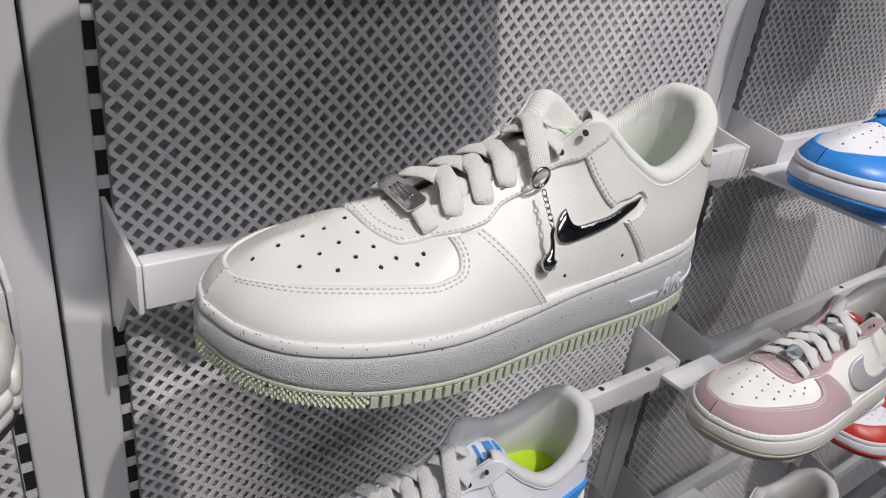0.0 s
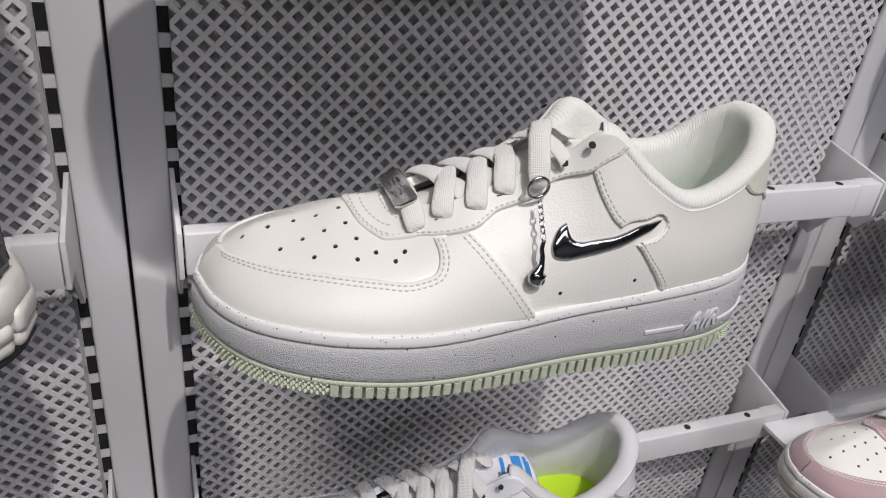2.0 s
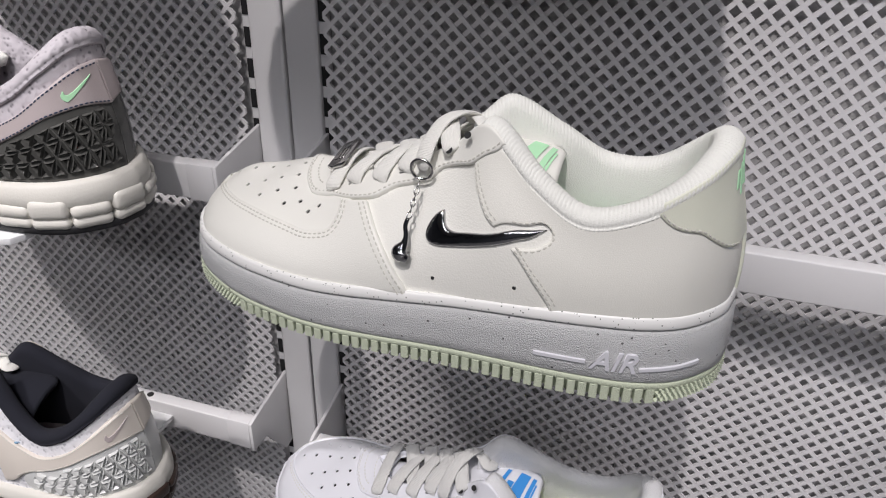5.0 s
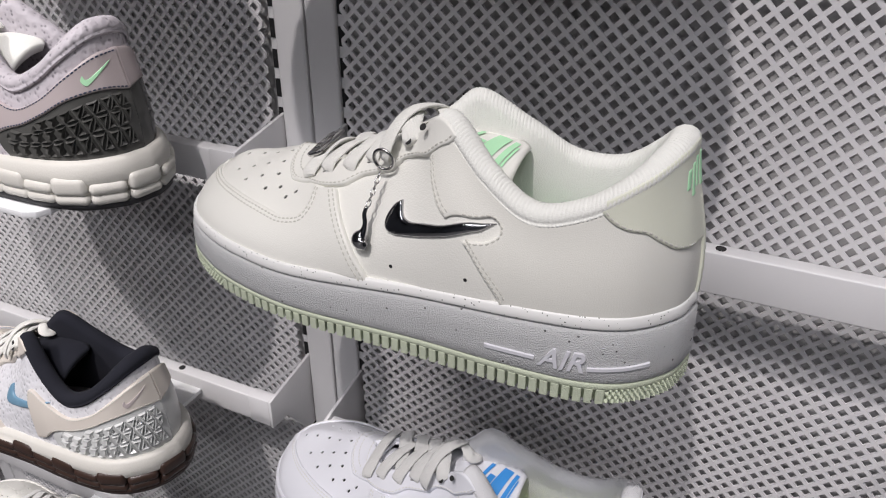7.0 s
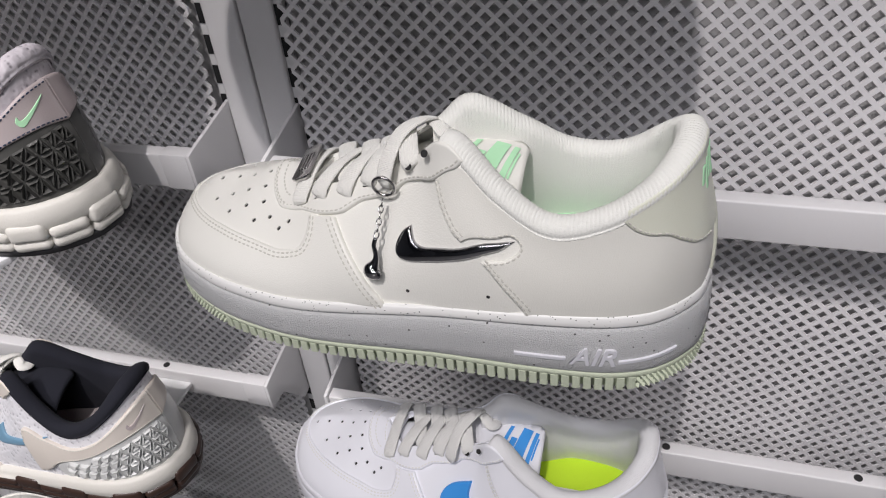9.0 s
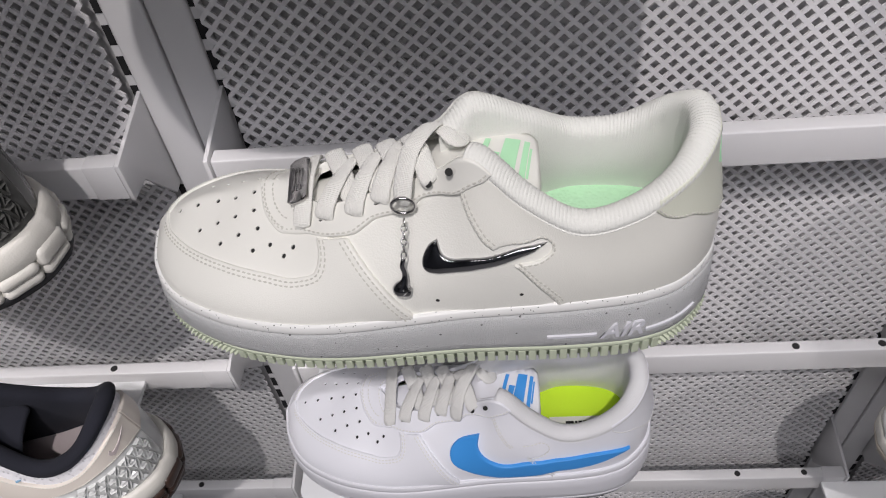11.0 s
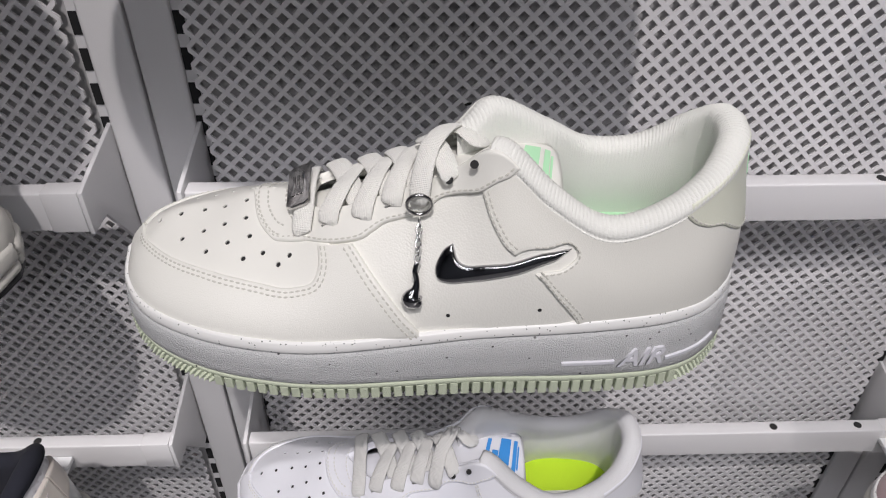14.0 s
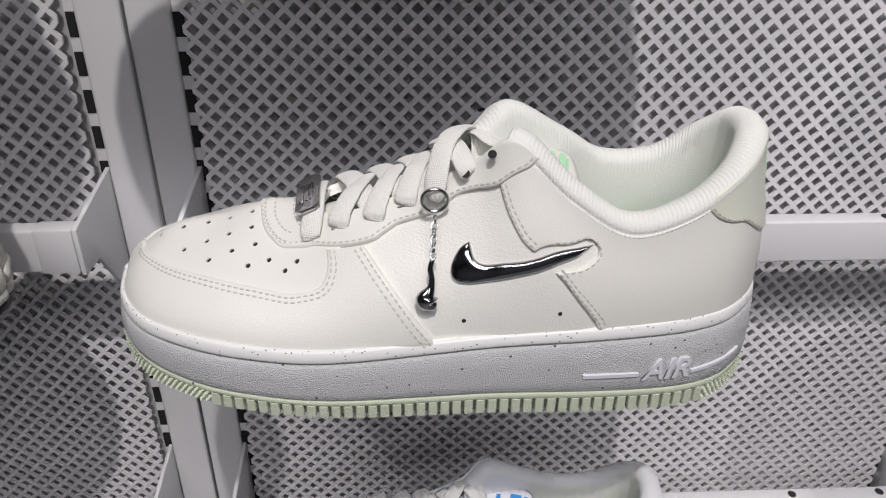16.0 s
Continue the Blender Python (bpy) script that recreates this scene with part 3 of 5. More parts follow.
def edge_distance(q, poly):
    """Distance of each point q to the closed outline."""
    best = np.full(len(q), 9.0)
    for a, b in zip(poly, np.roll(poly, -1, 0)):
        ab = b - a
        t = np.clip(((q - a) @ ab) / max(1e-12, ab @ ab), 0, 1)
        best = np.minimum(best, np.linalg.norm(q - a - t[:, None] * ab, axis=1))
    return best


def inside(q, poly):
    x, y = q[:, 0], q[:, 1]
    hit = np.zeros(len(q), bool)
    for a, b in zip(poly, np.roll(poly, -1, 0)):
        cond = (a[1] > y) != (b[1] > y)
        with np.errstate(divide="ignore", invalid="ignore"):
            hit ^= cond & (x < (b[0] - a[0]) * (y - a[1]) / (b[1] - a[1] + 1e-15) + a[0])
    return hit


def patch(outline, place, thick, rounding, spacing=0.0022, dome=0.0, holes=(), hole_radius=0.001):
    """A sheet of leather with a cut outline, laid on a curved form. place(a, b) gives point and normal."""
    poly = even(np.vstack([outline, outline[:1]]), spacing * 0.55)[:-1]
    lo, hi = poly.min(0), poly.max(0)
    gx, gy = np.meshgrid(np.arange(lo[0], hi[0], spacing), np.arange(lo[1], hi[1], spacing))
    gx = gx + (np.arange(gx.shape[0])[:, None] % 2) * spacing * 0.5
    g = np.stack([gx.ravel(), gy.ravel()], 1)
    g = g[inside(g, poly)]
    g = g[edge_distance(g, poly) > max(rounding, spacing * 0.5)]
    t = np.roll(poly, -1, 0) - np.roll(poly, 1, 0)
    t /= np.linalg.norm(t, axis=1)[:, None] + 1e-12
    nn = np.stack([-t[:, 1], t[:, 0]], 1)
    rings = []
    for f in (0.35, 1.0):
        r = poly + nn * rounding * f
        if inside(r, poly).mean() < 0.5:
            r = poly - nn * rounding * f
        rings.append(r[inside(r, poly) & (edge_distance(r, poly) > rounding * f * 0.85)])
    pts = [*poly, *rings[0], *rings[1], *g]
    holes = [np.array(h) for h in holes]
    if holes:
        pts = [p for k, p in enumerate(pts) if k < len(poly) or min(np.linalg.norm(p - h) for h in holes) > hole_radius * 1.5]
    circles = []
    for h in holes:
        circles.append(list(range(len(pts), len(pts) + 10)))
        pts += [h + hole_radius * np.array([math.cos(a), math.sin(a)]) for a in np.linspace(0, 2 * math.pi, 11)[:-1]]
    from_edges = [(k, (k + 1) % len(poly)) for k in range(len(poly))]
    for cix in circles:
        from_edges += [(cix[k], cix[(k + 1) % 10]) for k in range(10)]
    vs, _, fs, *_ = geometry_cdt([Vector(p) for p in pts], from_edges, [], 0, 1e-7)
    v2 = np.array([tuple(v) for v in vs])
    cen = np.array([v2[list(f)].mean(0) for f in fs])
    keep = inside(cen, poly)
    for h in holes:
        keep &= np.linalg.norm(cen - h, axis=1) > hole_radius * 0.97
    d = edge_distance(v2, poly)
    bm = bmesh.new()
    top, ways = [], []
    for p, dd in zip(v2, d):
        q, n = place(*p)
        ways.append(n)
        e = min(1.0, dd / rounding)
        h = thick * (0.45 + 0.55 * math.sqrt(max(0.0, 1 - (1 - e) ** 2))) + dome * math.sqrt(max(0.0, 1 - (1 - min(1.0, dd / 0.0045)) ** 2))
        top.append(bm.verts.new(q + n * h))
    for f, k in zip(fs, keep):
        if k:
            try:
                bm.faces.new([top[i] for i in f])
            except ValueError:
                pass
    out = {v: n for v, n in zip(top, ways)}
    bmesh.ops.delete(bm, geom=[v for v in bm.verts if not v.link_faces], context="VERTS")
    bmesh.ops.recalc_face_normals(bm, faces=bm.faces)
    bm.normal_update()
    f0 = max(bm.faces, key=lambda f: f.calc_area())
    if f0.normal.dot(out[f0.verts[0]]) < 0:
        bmesh.ops.reverse_faces(bm, faces=bm.faces)
    rim = [e for e in bm.edges if e.is_boundary]
    ends = {v for e in rim for v in e.verts}
    r = bmesh.ops.extrude_edge_only(bm, edges=rim)
    for v in [g for g in r["geom"] if isinstance(g, bmesh.types.BMVert)]:
        old = [e.other_vert(v) for e in v.link_edges if e.other_vert(v) in ends]
        if old:
            v.co -= out[old[0]] * (thick + 0.0003)
    return bm


def grid_place(a, b):
    c, v = a / CU, b / CV
    return Vector(surf(c, v)), Vector(surf_normal(c, v))


def to_grid(points, lo=0, hi=None):
    """Places (s, y, z) or (row, share of height) as flat coordinates on the upper."""
    out = []
    for p in points:
        c, v = on_grid(p, lo, hi) if len(p) == 3 else (p[0] * PER_ROW, p[1] * VS)
        out.append((c * CU, v * CV))
    return np.array(out)


def mirrored(flat):
    """The same outline on the inner side of the shoe."""
    out = np.array(flat).copy()
    out[:, 0] = 2 * K * CU - out[:, 0]
    return out[::-1]


def stitch_row(flat, off, place, lift, pitch=0.0027, length=0.0019, radius=0.00042):
    """A row of stitches along a seam, off metres to its side."""
    p = even(flat, 0.0006)
    t = np.gradient(p, axis=0)
    t /= np.linalg.norm(t, axis=1)[:, None] + 1e-12
    p = p + np.stack([-t[:, 1], t[:, 0]], 1) * off
    real = np.array([place(*q)[0] for q in p])
    d = np.r_[0, np.cumsum(np.linalg.norm(np.diff(real, axis=0), axis=1))]
    bm = bmesh.new()
    for a in np.arange(0.001, d[-1] - length, pitch):
        ends = []
        for x in (a, a + length * 0.5, a + length):
            q = [np.interp(x, d, p[:, k]) for k in (0, 1)]
            w, n = place(*q)
            ends.append((w + n * (lift if len(ends) == 1 else lift - 0.0004), n))
        rows = []
        for w, n in ends:
            tt = (ends[2][0] - ends[0][0]).normalized()
            side = tt.cross(n).normalized()
            rows.append([bm.verts.new(w + side * radius * math.cos(x) + n * radius * math.sin(x)) for x in (0, 1.05, 2.09, 3.14)])
        for r0, r1 in zip(rows, rows[1:]):
            for k in range(3):
                bm.faces.new((r0[k], r1[k], r1[k + 1], r0[k + 1]))
    return bm



def upper_bmesh():
    bm = merged([loft(GRID_NEAR), loft(GRID_FAR)])
    bmesh.ops.remove_doubles(bm, verts=bm.verts, dist=0.0002)
    bmesh.ops.recalc_face_normals(bm, faces=bm.faces)
    return bm


def collar_path():
    """The collar's top line, from the outer eyestay round the heel to the inner eyestay."""
    a = [g[-1] for g in GRID_NEAR]
    b = [g[-1] for g in GRID_FAR]
    k = int(len(a) * 8 / 14) - 2
    return np.array(a[k:] + b[k - int(0.9 * len(b) / 14):-1][::-1])


def shoe_collar(thing, knit, insole, ribs=False):
    path = even(collar_path(), 0.00045 if ribs else 0.002)
    t = np.gradient(path, axis=0)
    t /= np.linalg.norm(t, axis=1)[:, None]
    inward = np.stack([t[:, 1], -t[:, 0]], 1)
    mid = np.array([0.225, -0.007])
    flip = np.sign(np.sum((mid - path[:, :2]) * inward, axis=1))
    med = 1 if flip.sum() > 0 else -1
    inward *= med
    inward /= np.linalg.norm(inward, axis=1)[:, None]
    # the padded roll: over the edge, then swelling inwards and down to the footbed
    rows = []
    n = len(path)
    for i, (p, w) in enumerate(zip(path, inward)):
        w3 = np.array([w[0], w[1], 0.0])
        z = np.array([0, 0, 1.0])
        wave = 0.00015 * math.sin(2 * math.pi * i / 4.0) if ribs else 0.0
        row = [p - w3 * (0.0012 + wave) - z * 0.0068, p - w3 * (0.0022 + wave) - z * 0.0056]
        for k in range(9):
            a = math.pi * (-0.15 + 1.15 * k / 8.0)
            row.append(p + w3 * (0.0034 - (0.0058 + wave) * math.cos(a)) + z * (-0.0036 + (0.0048 + wave) * math.sin(a)))
        foot = np.array([p[0] + w3[0] * 0.004, p[1] + w3[1] * 0.004, 0.046])
        top = p + w3 * 0.0092 - z * 0.0036
        for k in range(1, 13):
            v = k / 12
            bulge = math.sin(math.pi * min(1.0, v * 1.15)) * 0.0022
            q = top * (1 - v) + foot * v + w3 * bulge
            row.append(q)
        rows.append(row)
    bm = loft(rows, uv=(0.02, 0.02))
    bmesh.ops.recalc_face_normals(bm, faces=bm.faces)
    ob = part("collar_lining", bm, knit, thing, "padded knitted collar lining")
    sol = ob.modifiers.new("thick", "SOLIDIFY")
    sol.thickness, sol.offset = 0.0012, 0
    bm = bmesh.new()
    vs = [bm.verts.new((s - ns * 0.009, y - ny * 0.009, 0.051)) for s, y, ns, ny in RING[::2] if s > 0.155]
    c = bm.verts.new((0.215, -0.007, 0.050))
    for i in range(len(vs)):
        bm.faces.new((vs[i - 1], vs[i], c))
    bmesh.ops.recalc_face_normals(bm, faces=bm.faces)
    part("insole", bm, insole, thing, "coloured cloth insole")


TONGUE = spline([(0.084, 0.0680), (0.110, 0.0755), (0.135, 0.0855), (0.158, 0.0965), (0.176, 0.1000), (0.192, 0.0970), (0.204, 0.0915)], 6)


def throat_mid(s):
    """The middle of the throat, which bends with the last."""
    return float(np.interp(s, (0.095, 0.170, 0.200), (0.0035, -0.0100, -0.0130)))


def tongue_point(v, a, lift=0.0):
    """A place on the tongue: v along it, a from side to side; its free end leans to the outer side."""
    x = v * (len(TONGUE) - 1)
    s, z = (float(np.interp(x, range(len(TONGUE)), TONGUE[:, k])) for k in (0, 1))
    half = 0.008 + 0.011 * min(1, v * 2.2)
    if v > 0.95:
        half *= math.sqrt(max(0.05, 1 - ((v - 0.95) / 0.09) ** 2))
    lean = min(1.0, max(0.0, (v - 0.6) / 0.35))
    return Vector((s + lift * 0.5 * max(0.0, v - 0.7) * 3, throat_mid(s) + half * a, z + (0.0065 * a + 0.0015) * lean - 0.005 * a * a * (0.6 + v * 0.4) + lift))


def shoe_tongue(thing, mat):
    """A padded tongue under the laces, its end sinking into the collar."""
    rows = [[tongue_point(v, a) for a in np.linspace(-1, 1, 15)] for v in np.linspace(0, 1, 37)]
    bm = loft(rows, uv=(0.02, 0.02))
    bmesh.ops.recalc_face_normals(bm, faces=bm.faces)
    ob = part("tongue", bm, mat, thing, "padded tongue")
    sol = ob.modifiers.new("thick", "SOLIDIFY")
    sol.thickness, sol.offset = 0.005, -1
    return ob


def tongue_mark(thing, mat):
    """The printed label near the tongue's end, as plain shapes."""
    for v0, v1, a0, a1 in ((0.66, 0.685, -0.55, 0.55), (0.70, 0.74, -0.6, 0.1), (0.75, 0.83, -0.5, 0.62), (0.85, 0.885, -0.6, 0.6), (0.90, 0.915, -0.4, 0.4)):
        rows = [[tongue_point(v + 0.05 * (a - a0), a, 0.0007) for a in np.linspace(a0, a1, 9)] for v in np.linspace(v0, v1, 5)]
        ob = part("tongue_print", loft(rows), mat, thing)
# ---- cut outlines of the leather pieces, as places (s, y, z) on the outer side or (row, share of height) ----
TOE_LINE = [(0.1015, -0.0228, 0.0656), (0.1026, -0.0272, 0.0631), (0.1023, -0.0317, 0.0595), (0.0996, -0.0351, 0.0552), (0.0943, -0.0355, 0.0530), (0.0862, -0.0343, 0.0518),
            (0.0751, -0.0312, 0.0517), (0.0614, -0.0271, 0.0522), (0.0485, -0.0212, 0.0522), (0.0350, -0.0129, 0.0517), (0.0249, -0.0044, 0.0515), (0.0200, 0.0020, 0.0510), (0.0172, 0.0080, 0.0505)]
TOE_LINE_IN = [(0.0167, 0.0125, 0.0503), (0.0174, 0.0180, 0.0502), (0.0200, 0.0240, 0.0500), (0.0262, 0.0312, 0.0500), (0.0345, 0.0350, 0.0506), (0.0460, 0.0392, 0.0510), (0.0600, 0.0425, 0.0515),
               (0.0780, 0.0440, 0.0525), (0.0920, 0.0425, 0.0550), (0.0995, 0.0370, 0.0600), (0.1015, 0.0290, 0.0660)]
SEAM = [(0.1172, -0.0277, 0.0697), (0.1268, -0.0405, 0.0600), (0.1365, -0.0478, 0.0485), (0.1442, -0.0496, 0.0374)]
EYESTAY_LOW = [(0.0706, 0.0110, 0.0680), (0.0709, 0.0062, 0.0678), (0.0729, -0.0029, 0.0650), (0.0782, -0.0116, 0.0623), (0.0847, -0.0163, 0.0616), (0.0990, -0.0208, 0.0654), (0.1188, -0.0270, 0.0709),
               (0.1250, -0.0258, 0.0741), (0.1311, -0.0242, 0.0775), (0.1401, -0.0250, 0.0809), (0.1475, -0.0259, 0.0845), (0.1531, -0.0252, 0.0899), (0.1616, -0.0275, 0.0943), (0.1708, -0.0319, 0.0986), (0.1786, -0.0333, 0.1049), (0.1842, -0.0335, 0.1095)]
REAR_EDGE = [(0.1682, -0.0339, 0.0990), (0.1724, -0.0390, 0.0892), (0.1777, -0.0430, 0.0803), (0.1822, -0.0445, 0.0757), (0.1942, -0.0431, 0.0780),
             (0.2031, -0.0416, 0.0795), (0.2071, -0.0421, 0.0769), (0.2069, -0.0434, 0.0726), (0.2013, -0.0450, 0.0688), (0.1910, -0.0459, 0.0673),
             (0.1949, -0.0465, 0.0632), (0.2023, -0.0475, 0.0531), (0.2100, -0.0476, 0.0425)]
TAB_EDGE = [(0.2483, -0.0388, 0.0909), (0.2532, -0.0384, 0.0863), (0.2589, -0.0372, 0.0840), (0.2652, -0.0345, 0.0826), (0.2706, -0.0312, 0.0786), (0.2760, -0.0265, 0.0742), (0.2805, -0.0200, 0.0728), (0.2830, -0.0150, 0.0728)]
SIDE_MARK_UP = [(0.2054, -0.0423, 0.0772), (0.1850, -0.0440, 0.0737), (0.1690, -0.0443, 0.0703), (0.1600, -0.0432, 0.0712), (0.1572, -0.0402, 0.0785)]
SIDE_MARK_LOW = [(0.1529, -0.0408, 0.0757), (0.1502, -0.0431, 0.0696), (0.1511, -0.0451, 0.0644), (0.1554, -0.0457, 0.0626), (0.1642, -0.0457, 0.0633),
              (0.1836, -0.0460, 0.0676), (0.1966, -0.0445, 0.0723)]
EYELETS = [(0.0951, -0.0176, 0.0689), (0.1069, -0.0180, 0.0740), (0.1214, -0.0206, 0.0783), (0.1341, -0.0200, 0.0848), (0.1445, -0.0235, 0.0908), (0.1574, -0.0256, 0.0990), (0.1668, -0.0294, 0.1085)]


def cut_lines():
    """All outlines once, in flat coordinates."""
    g = {}
    toe = to_grid(TOE_LINE)
    g["toe"] = spline(toe, 6)
    g["toe_in"] = spline(to_grid(TOE_LINE_IN, -int(6 * PER_ROW), int(2 * PER_ROW)), 6)
    g["seam"] = spline(to_grid(SEAM), 6)
    g["seam"][-1][1] = 0.0
    low = to_grid(EYESTAY_LOW)
    low[0] = (3.0 * PER_ROW * CU, VS * CV * 0.985)
    g["eyestay"] = spline(low, 6)
    rear = to_grid(REAR_EDGE)
    a, b, c = spline(rear[:4], 5), spline(rear[3:10], 5), spline(rear[9:], 5)
    g["rear"] = np.vstack([a, b[1:], c[1:]])
    g["rear"][-1][1] = 0.0
    g["tab"] = spline(to_grid(TAB_EDGE), 6)
    up, lo = spline(to_grid(SIDE_MARK_UP), 6), spline(to_grid([SIDE_MARK_UP[-1]] + SIDE_MARK_LOW + [SIDE_MARK_UP[0]]), 6)
    g["side_mark"] = np.vstack([up, lo[1:-1]])
    return g


FLAT = cut_lines()
TOP = VS * CV * 0.992
ROWU = PER_ROW * CU


def top_edge(r0, r1, n=40):
    return np.array([(r * ROWU, TOP) for r in np.linspace(r0, r1, n)])


def low_edge(x0, x1, n=40):
    return np.array([(x, 0.0) for x in np.linspace(x0, x1, n)])


def outlines():
    o = {}
    # mudguard, both sides in one piece round the toe
    near = FLAT["toe"][::-1]
    seam = FLAT["seam"]
    far_seam = seam.copy()
    far_seam[:, 0] *= -1
    o["mudguard"] = np.vstack([near, seam, low_edge(seam[-1][0], -seam[-1][0], 120)[1:-1], far_seam[::-1], FLAT["toe_in"][::-1]])
    e = FLAT["eyestay"]
    end = e[-1]
    o["eyestay"] = np.vstack([e, [(8.15 * ROWU, TOP)], top_edge(8.05, 3.1)])
    r = FLAT["rear"]
    last = K * CU
    o["rear_quarter"] = np.vstack([r, low_edge(r[-1][0], last, 60)[1:], top_edge(14, 8.25, 50) * np.array([1, 0.92]), [(end[0] + 0.001, end[1] - 0.001)], [(r[0][0] + 0.001, r[0][1] + 0.0005)]])
    t = FLAT["tab"]
    tm = mirrored(t)
    o["heel_tab"] = np.vstack([t, tm, [(2 * last - x, y) for x, y in top_edge(11.3, 14, 20)], top_edge(14, 11.3, 20)[1:]])
    o["side_mark"] = FLAT["side_mark"]
    return o


OUT = outlines()
TOE_HOLES = [(0.0252, 0.0087), (0.0359, 0.0079), (0.0470, 0.0076), (0.0569, 0.0068), (0.0670, 0.0070), (0.0390, -0.0062), (0.0488, -0.0049), (0.0583, -0.0040), (0.0678, -0.0028),
             (0.0516, -0.0160), (0.0610, -0.0138), (0.0705, -0.0120), (0.0687, -0.0218), (0.0772, -0.0202), (0.0845, -0.0260), (0.0893, -0.0233),
             (0.0398, 0.0221), (0.0494, 0.0197), (0.0584, 0.0182), (0.0677, 0.0162), (0.0530, 0.0320), (0.0620, 0.0295), (0.0710, 0.0270)]


def top_place_on(tree):
    def place(a, b):
        hit = tree.ray_cast(Vector((a, b, 0.3)), Vector((0, 0, -1)))
        if hit[0] is None:
            q = tree.find_nearest(Vector((a, b, 0.06)))
            return q[0], Vector((0, 0, 1))
        n = hit[1] if hit[1].z > 0 else -hit[1]
        return hit[0], n
    return place


def build_meshes():
    """Meshes of the upper's pieces, made once and shared by every sneaker of this cut."""
    made = {}
    made["upper"] = upper_bmesh()
    tree = mathutils.bvhtree.BVHTree.FromBMesh(made["upper"])
    tp = top_place_on(tree)
    ring = [(s - ns * 0.0090, y - ny * 0.0090) for s, y, ns, ny in RING if s < 0.108]
    near = sorted([p for p in ring if p[1] < 0.002], key=lambda p: -p[0])
    far = sorted([p for p in ring if p[1] >= 0.002], key=lambda p: p[0])
    made["toe_box"] = patch(np.array(near + far), tp, 0.0014, 0.0008, 0.0023, holes=TOE_HOLES, hole_radius=0.00105)
    # dark discs under the punched holes paint the shade in their depth
    bm = bmesh.new()
    for h in TOE_HOLES:
        q, n = tp(*h)
        m = Matrix.Translation(q + n * 0.0007) @ n.to_track_quat("Z", "Y").to_matrix().to_4x4()
        bmesh.ops.create_circle(bm, cap_ends=True, segments=10, radius=0.00125, matrix=m)
    made["toe_holes"] = bm
    made["mudguard"] = patch(OUT["mudguard"], grid_place, 0.0026, 0.0010)
    made["eyestay"] = patch(OUT["eyestay"], grid_place, 0.0027, 0.0010)
    made["eyestay_far"] = patch(mirrored(OUT["eyestay"]), grid_place, 0.0027, 0.0010)
    # the eyestay's rounded front, round the foot of the throat
    edge = spline([(0.0950, -0.0195), (0.0847, -0.0163), (0.0782, -0.0116), (0.0729, -0.0029), (0.0709, 0.0062), (0.0714, 0.0176), (0.0755, 0.0245), (0.0850, 0.0295), (0.0950, 0.0310)], 6)
    throat = spline([(0.1000, 0.0190), (0.0925, 0.0160), (0.0880, 0.0060), (0.0910, -0.0060), (0.0985, -0.0100)], 6)
    made["eyestay_front"] = patch(np.vstack([edge, [(0.1000, 0.0300)], throat, [(0.0985, -0.0195)]]), tp, 0.0029, 0.0010)
    made["front_stitching"] = merged([stitch_row(edge[6:-6], -off, tp, 0.0030) for off in (0.0020, 0.0062)] + [stitch_row(throat, -0.0018, tp, 0.0030)])
    made["rear_quarter"] = patch(OUT["rear_quarter"], grid_place, 0.0015, 0.0009)
    made["rear_quarter_far"] = patch(mirrored(OUT["rear_quarter"]), grid_place, 0.0015, 0.0009)
    made["heel_tab"] = patch(OUT["heel_tab"], grid_place, 0.0025, 0.0010)
    made["side_mark_small"] = patch(OUT["side_mark"], grid_place, 0.0012, 0.0008, 0.0012, dome=0.0009)
    # a long side mark that runs on to the heel
    up = [(0.2660, -0.0390, 0.0640), (0.2363, -0.0444, 0.0660), (0.2055, -0.0462, 0.0625), (0.1821, -0.0469, 0.0599), (0.1666, -0.0459, 0.0629), (0.1585, -0.0430, 0.0720), (0.1589, -0.0378, 0.0839)]
    low = [up[-1], (0.1441, -0.0383, 0.0775), (0.1379, -0.0426, 0.0680), (0.1426, -0.0470, 0.0569), (0.1618, -0.0478, 0.0470), (0.1897, -0.0477, 0.0464), (0.2213, -0.0472, 0.0518), (0.2523, -0.0435, 0.0605), up[0]]
    big = np.vstack([spline(to_grid(up), 6), spline(to_grid(low), 6)[1:-1]])
    made["side_mark_long"] = patch(big, grid_place, 0.0027, 0.0007, 0.0018)
    made["heel_strip"] = patch(np.array([((14 - 0.12) * ROWU, 0.0), ((14 + 0.12) * ROWU, 0.0), ((14 + 0.12) * ROWU, TOP * 0.66), ((14 - 0.12) * ROWU, TOP * 0.66)]), grid_place, 0.0026, 0.0008)
    # stitches
    toe, seam, eye, rear, tab = (FLAT[k] for k in ("toe", "seam", "eyestay", "rear", "tab"))
    rows = []
    for off in (0.0022, 0.0042):
        rows.append(stitch_row(toe, off, grid_place, 0.0027))
        rows.append(stitch_row(FLAT["toe_in"], off, grid_place, 0.0027))
    for off in (0.0016, 0.0040):
        rows.append(stitch_row(seam, -off, grid_place, 0.0027))
        rows.append(stitch_row(rear[:16], off, grid_place, 0.0016))
        rows.append(stitch_row(rear[-15:], off, grid_place, 0.0016))
    rows.append(stitch_row(rear[18:46], 0.0011, grid_place, 0.0016))
    rows.append(stitch_row(eye[3:], 0.0018, grid_place, 0.0028))
    rows.append(stitch_row(tab, 0.0017, grid_place, 0.0026))
    made["stitching"] = merged(rows)
    return made


MESHES = {}
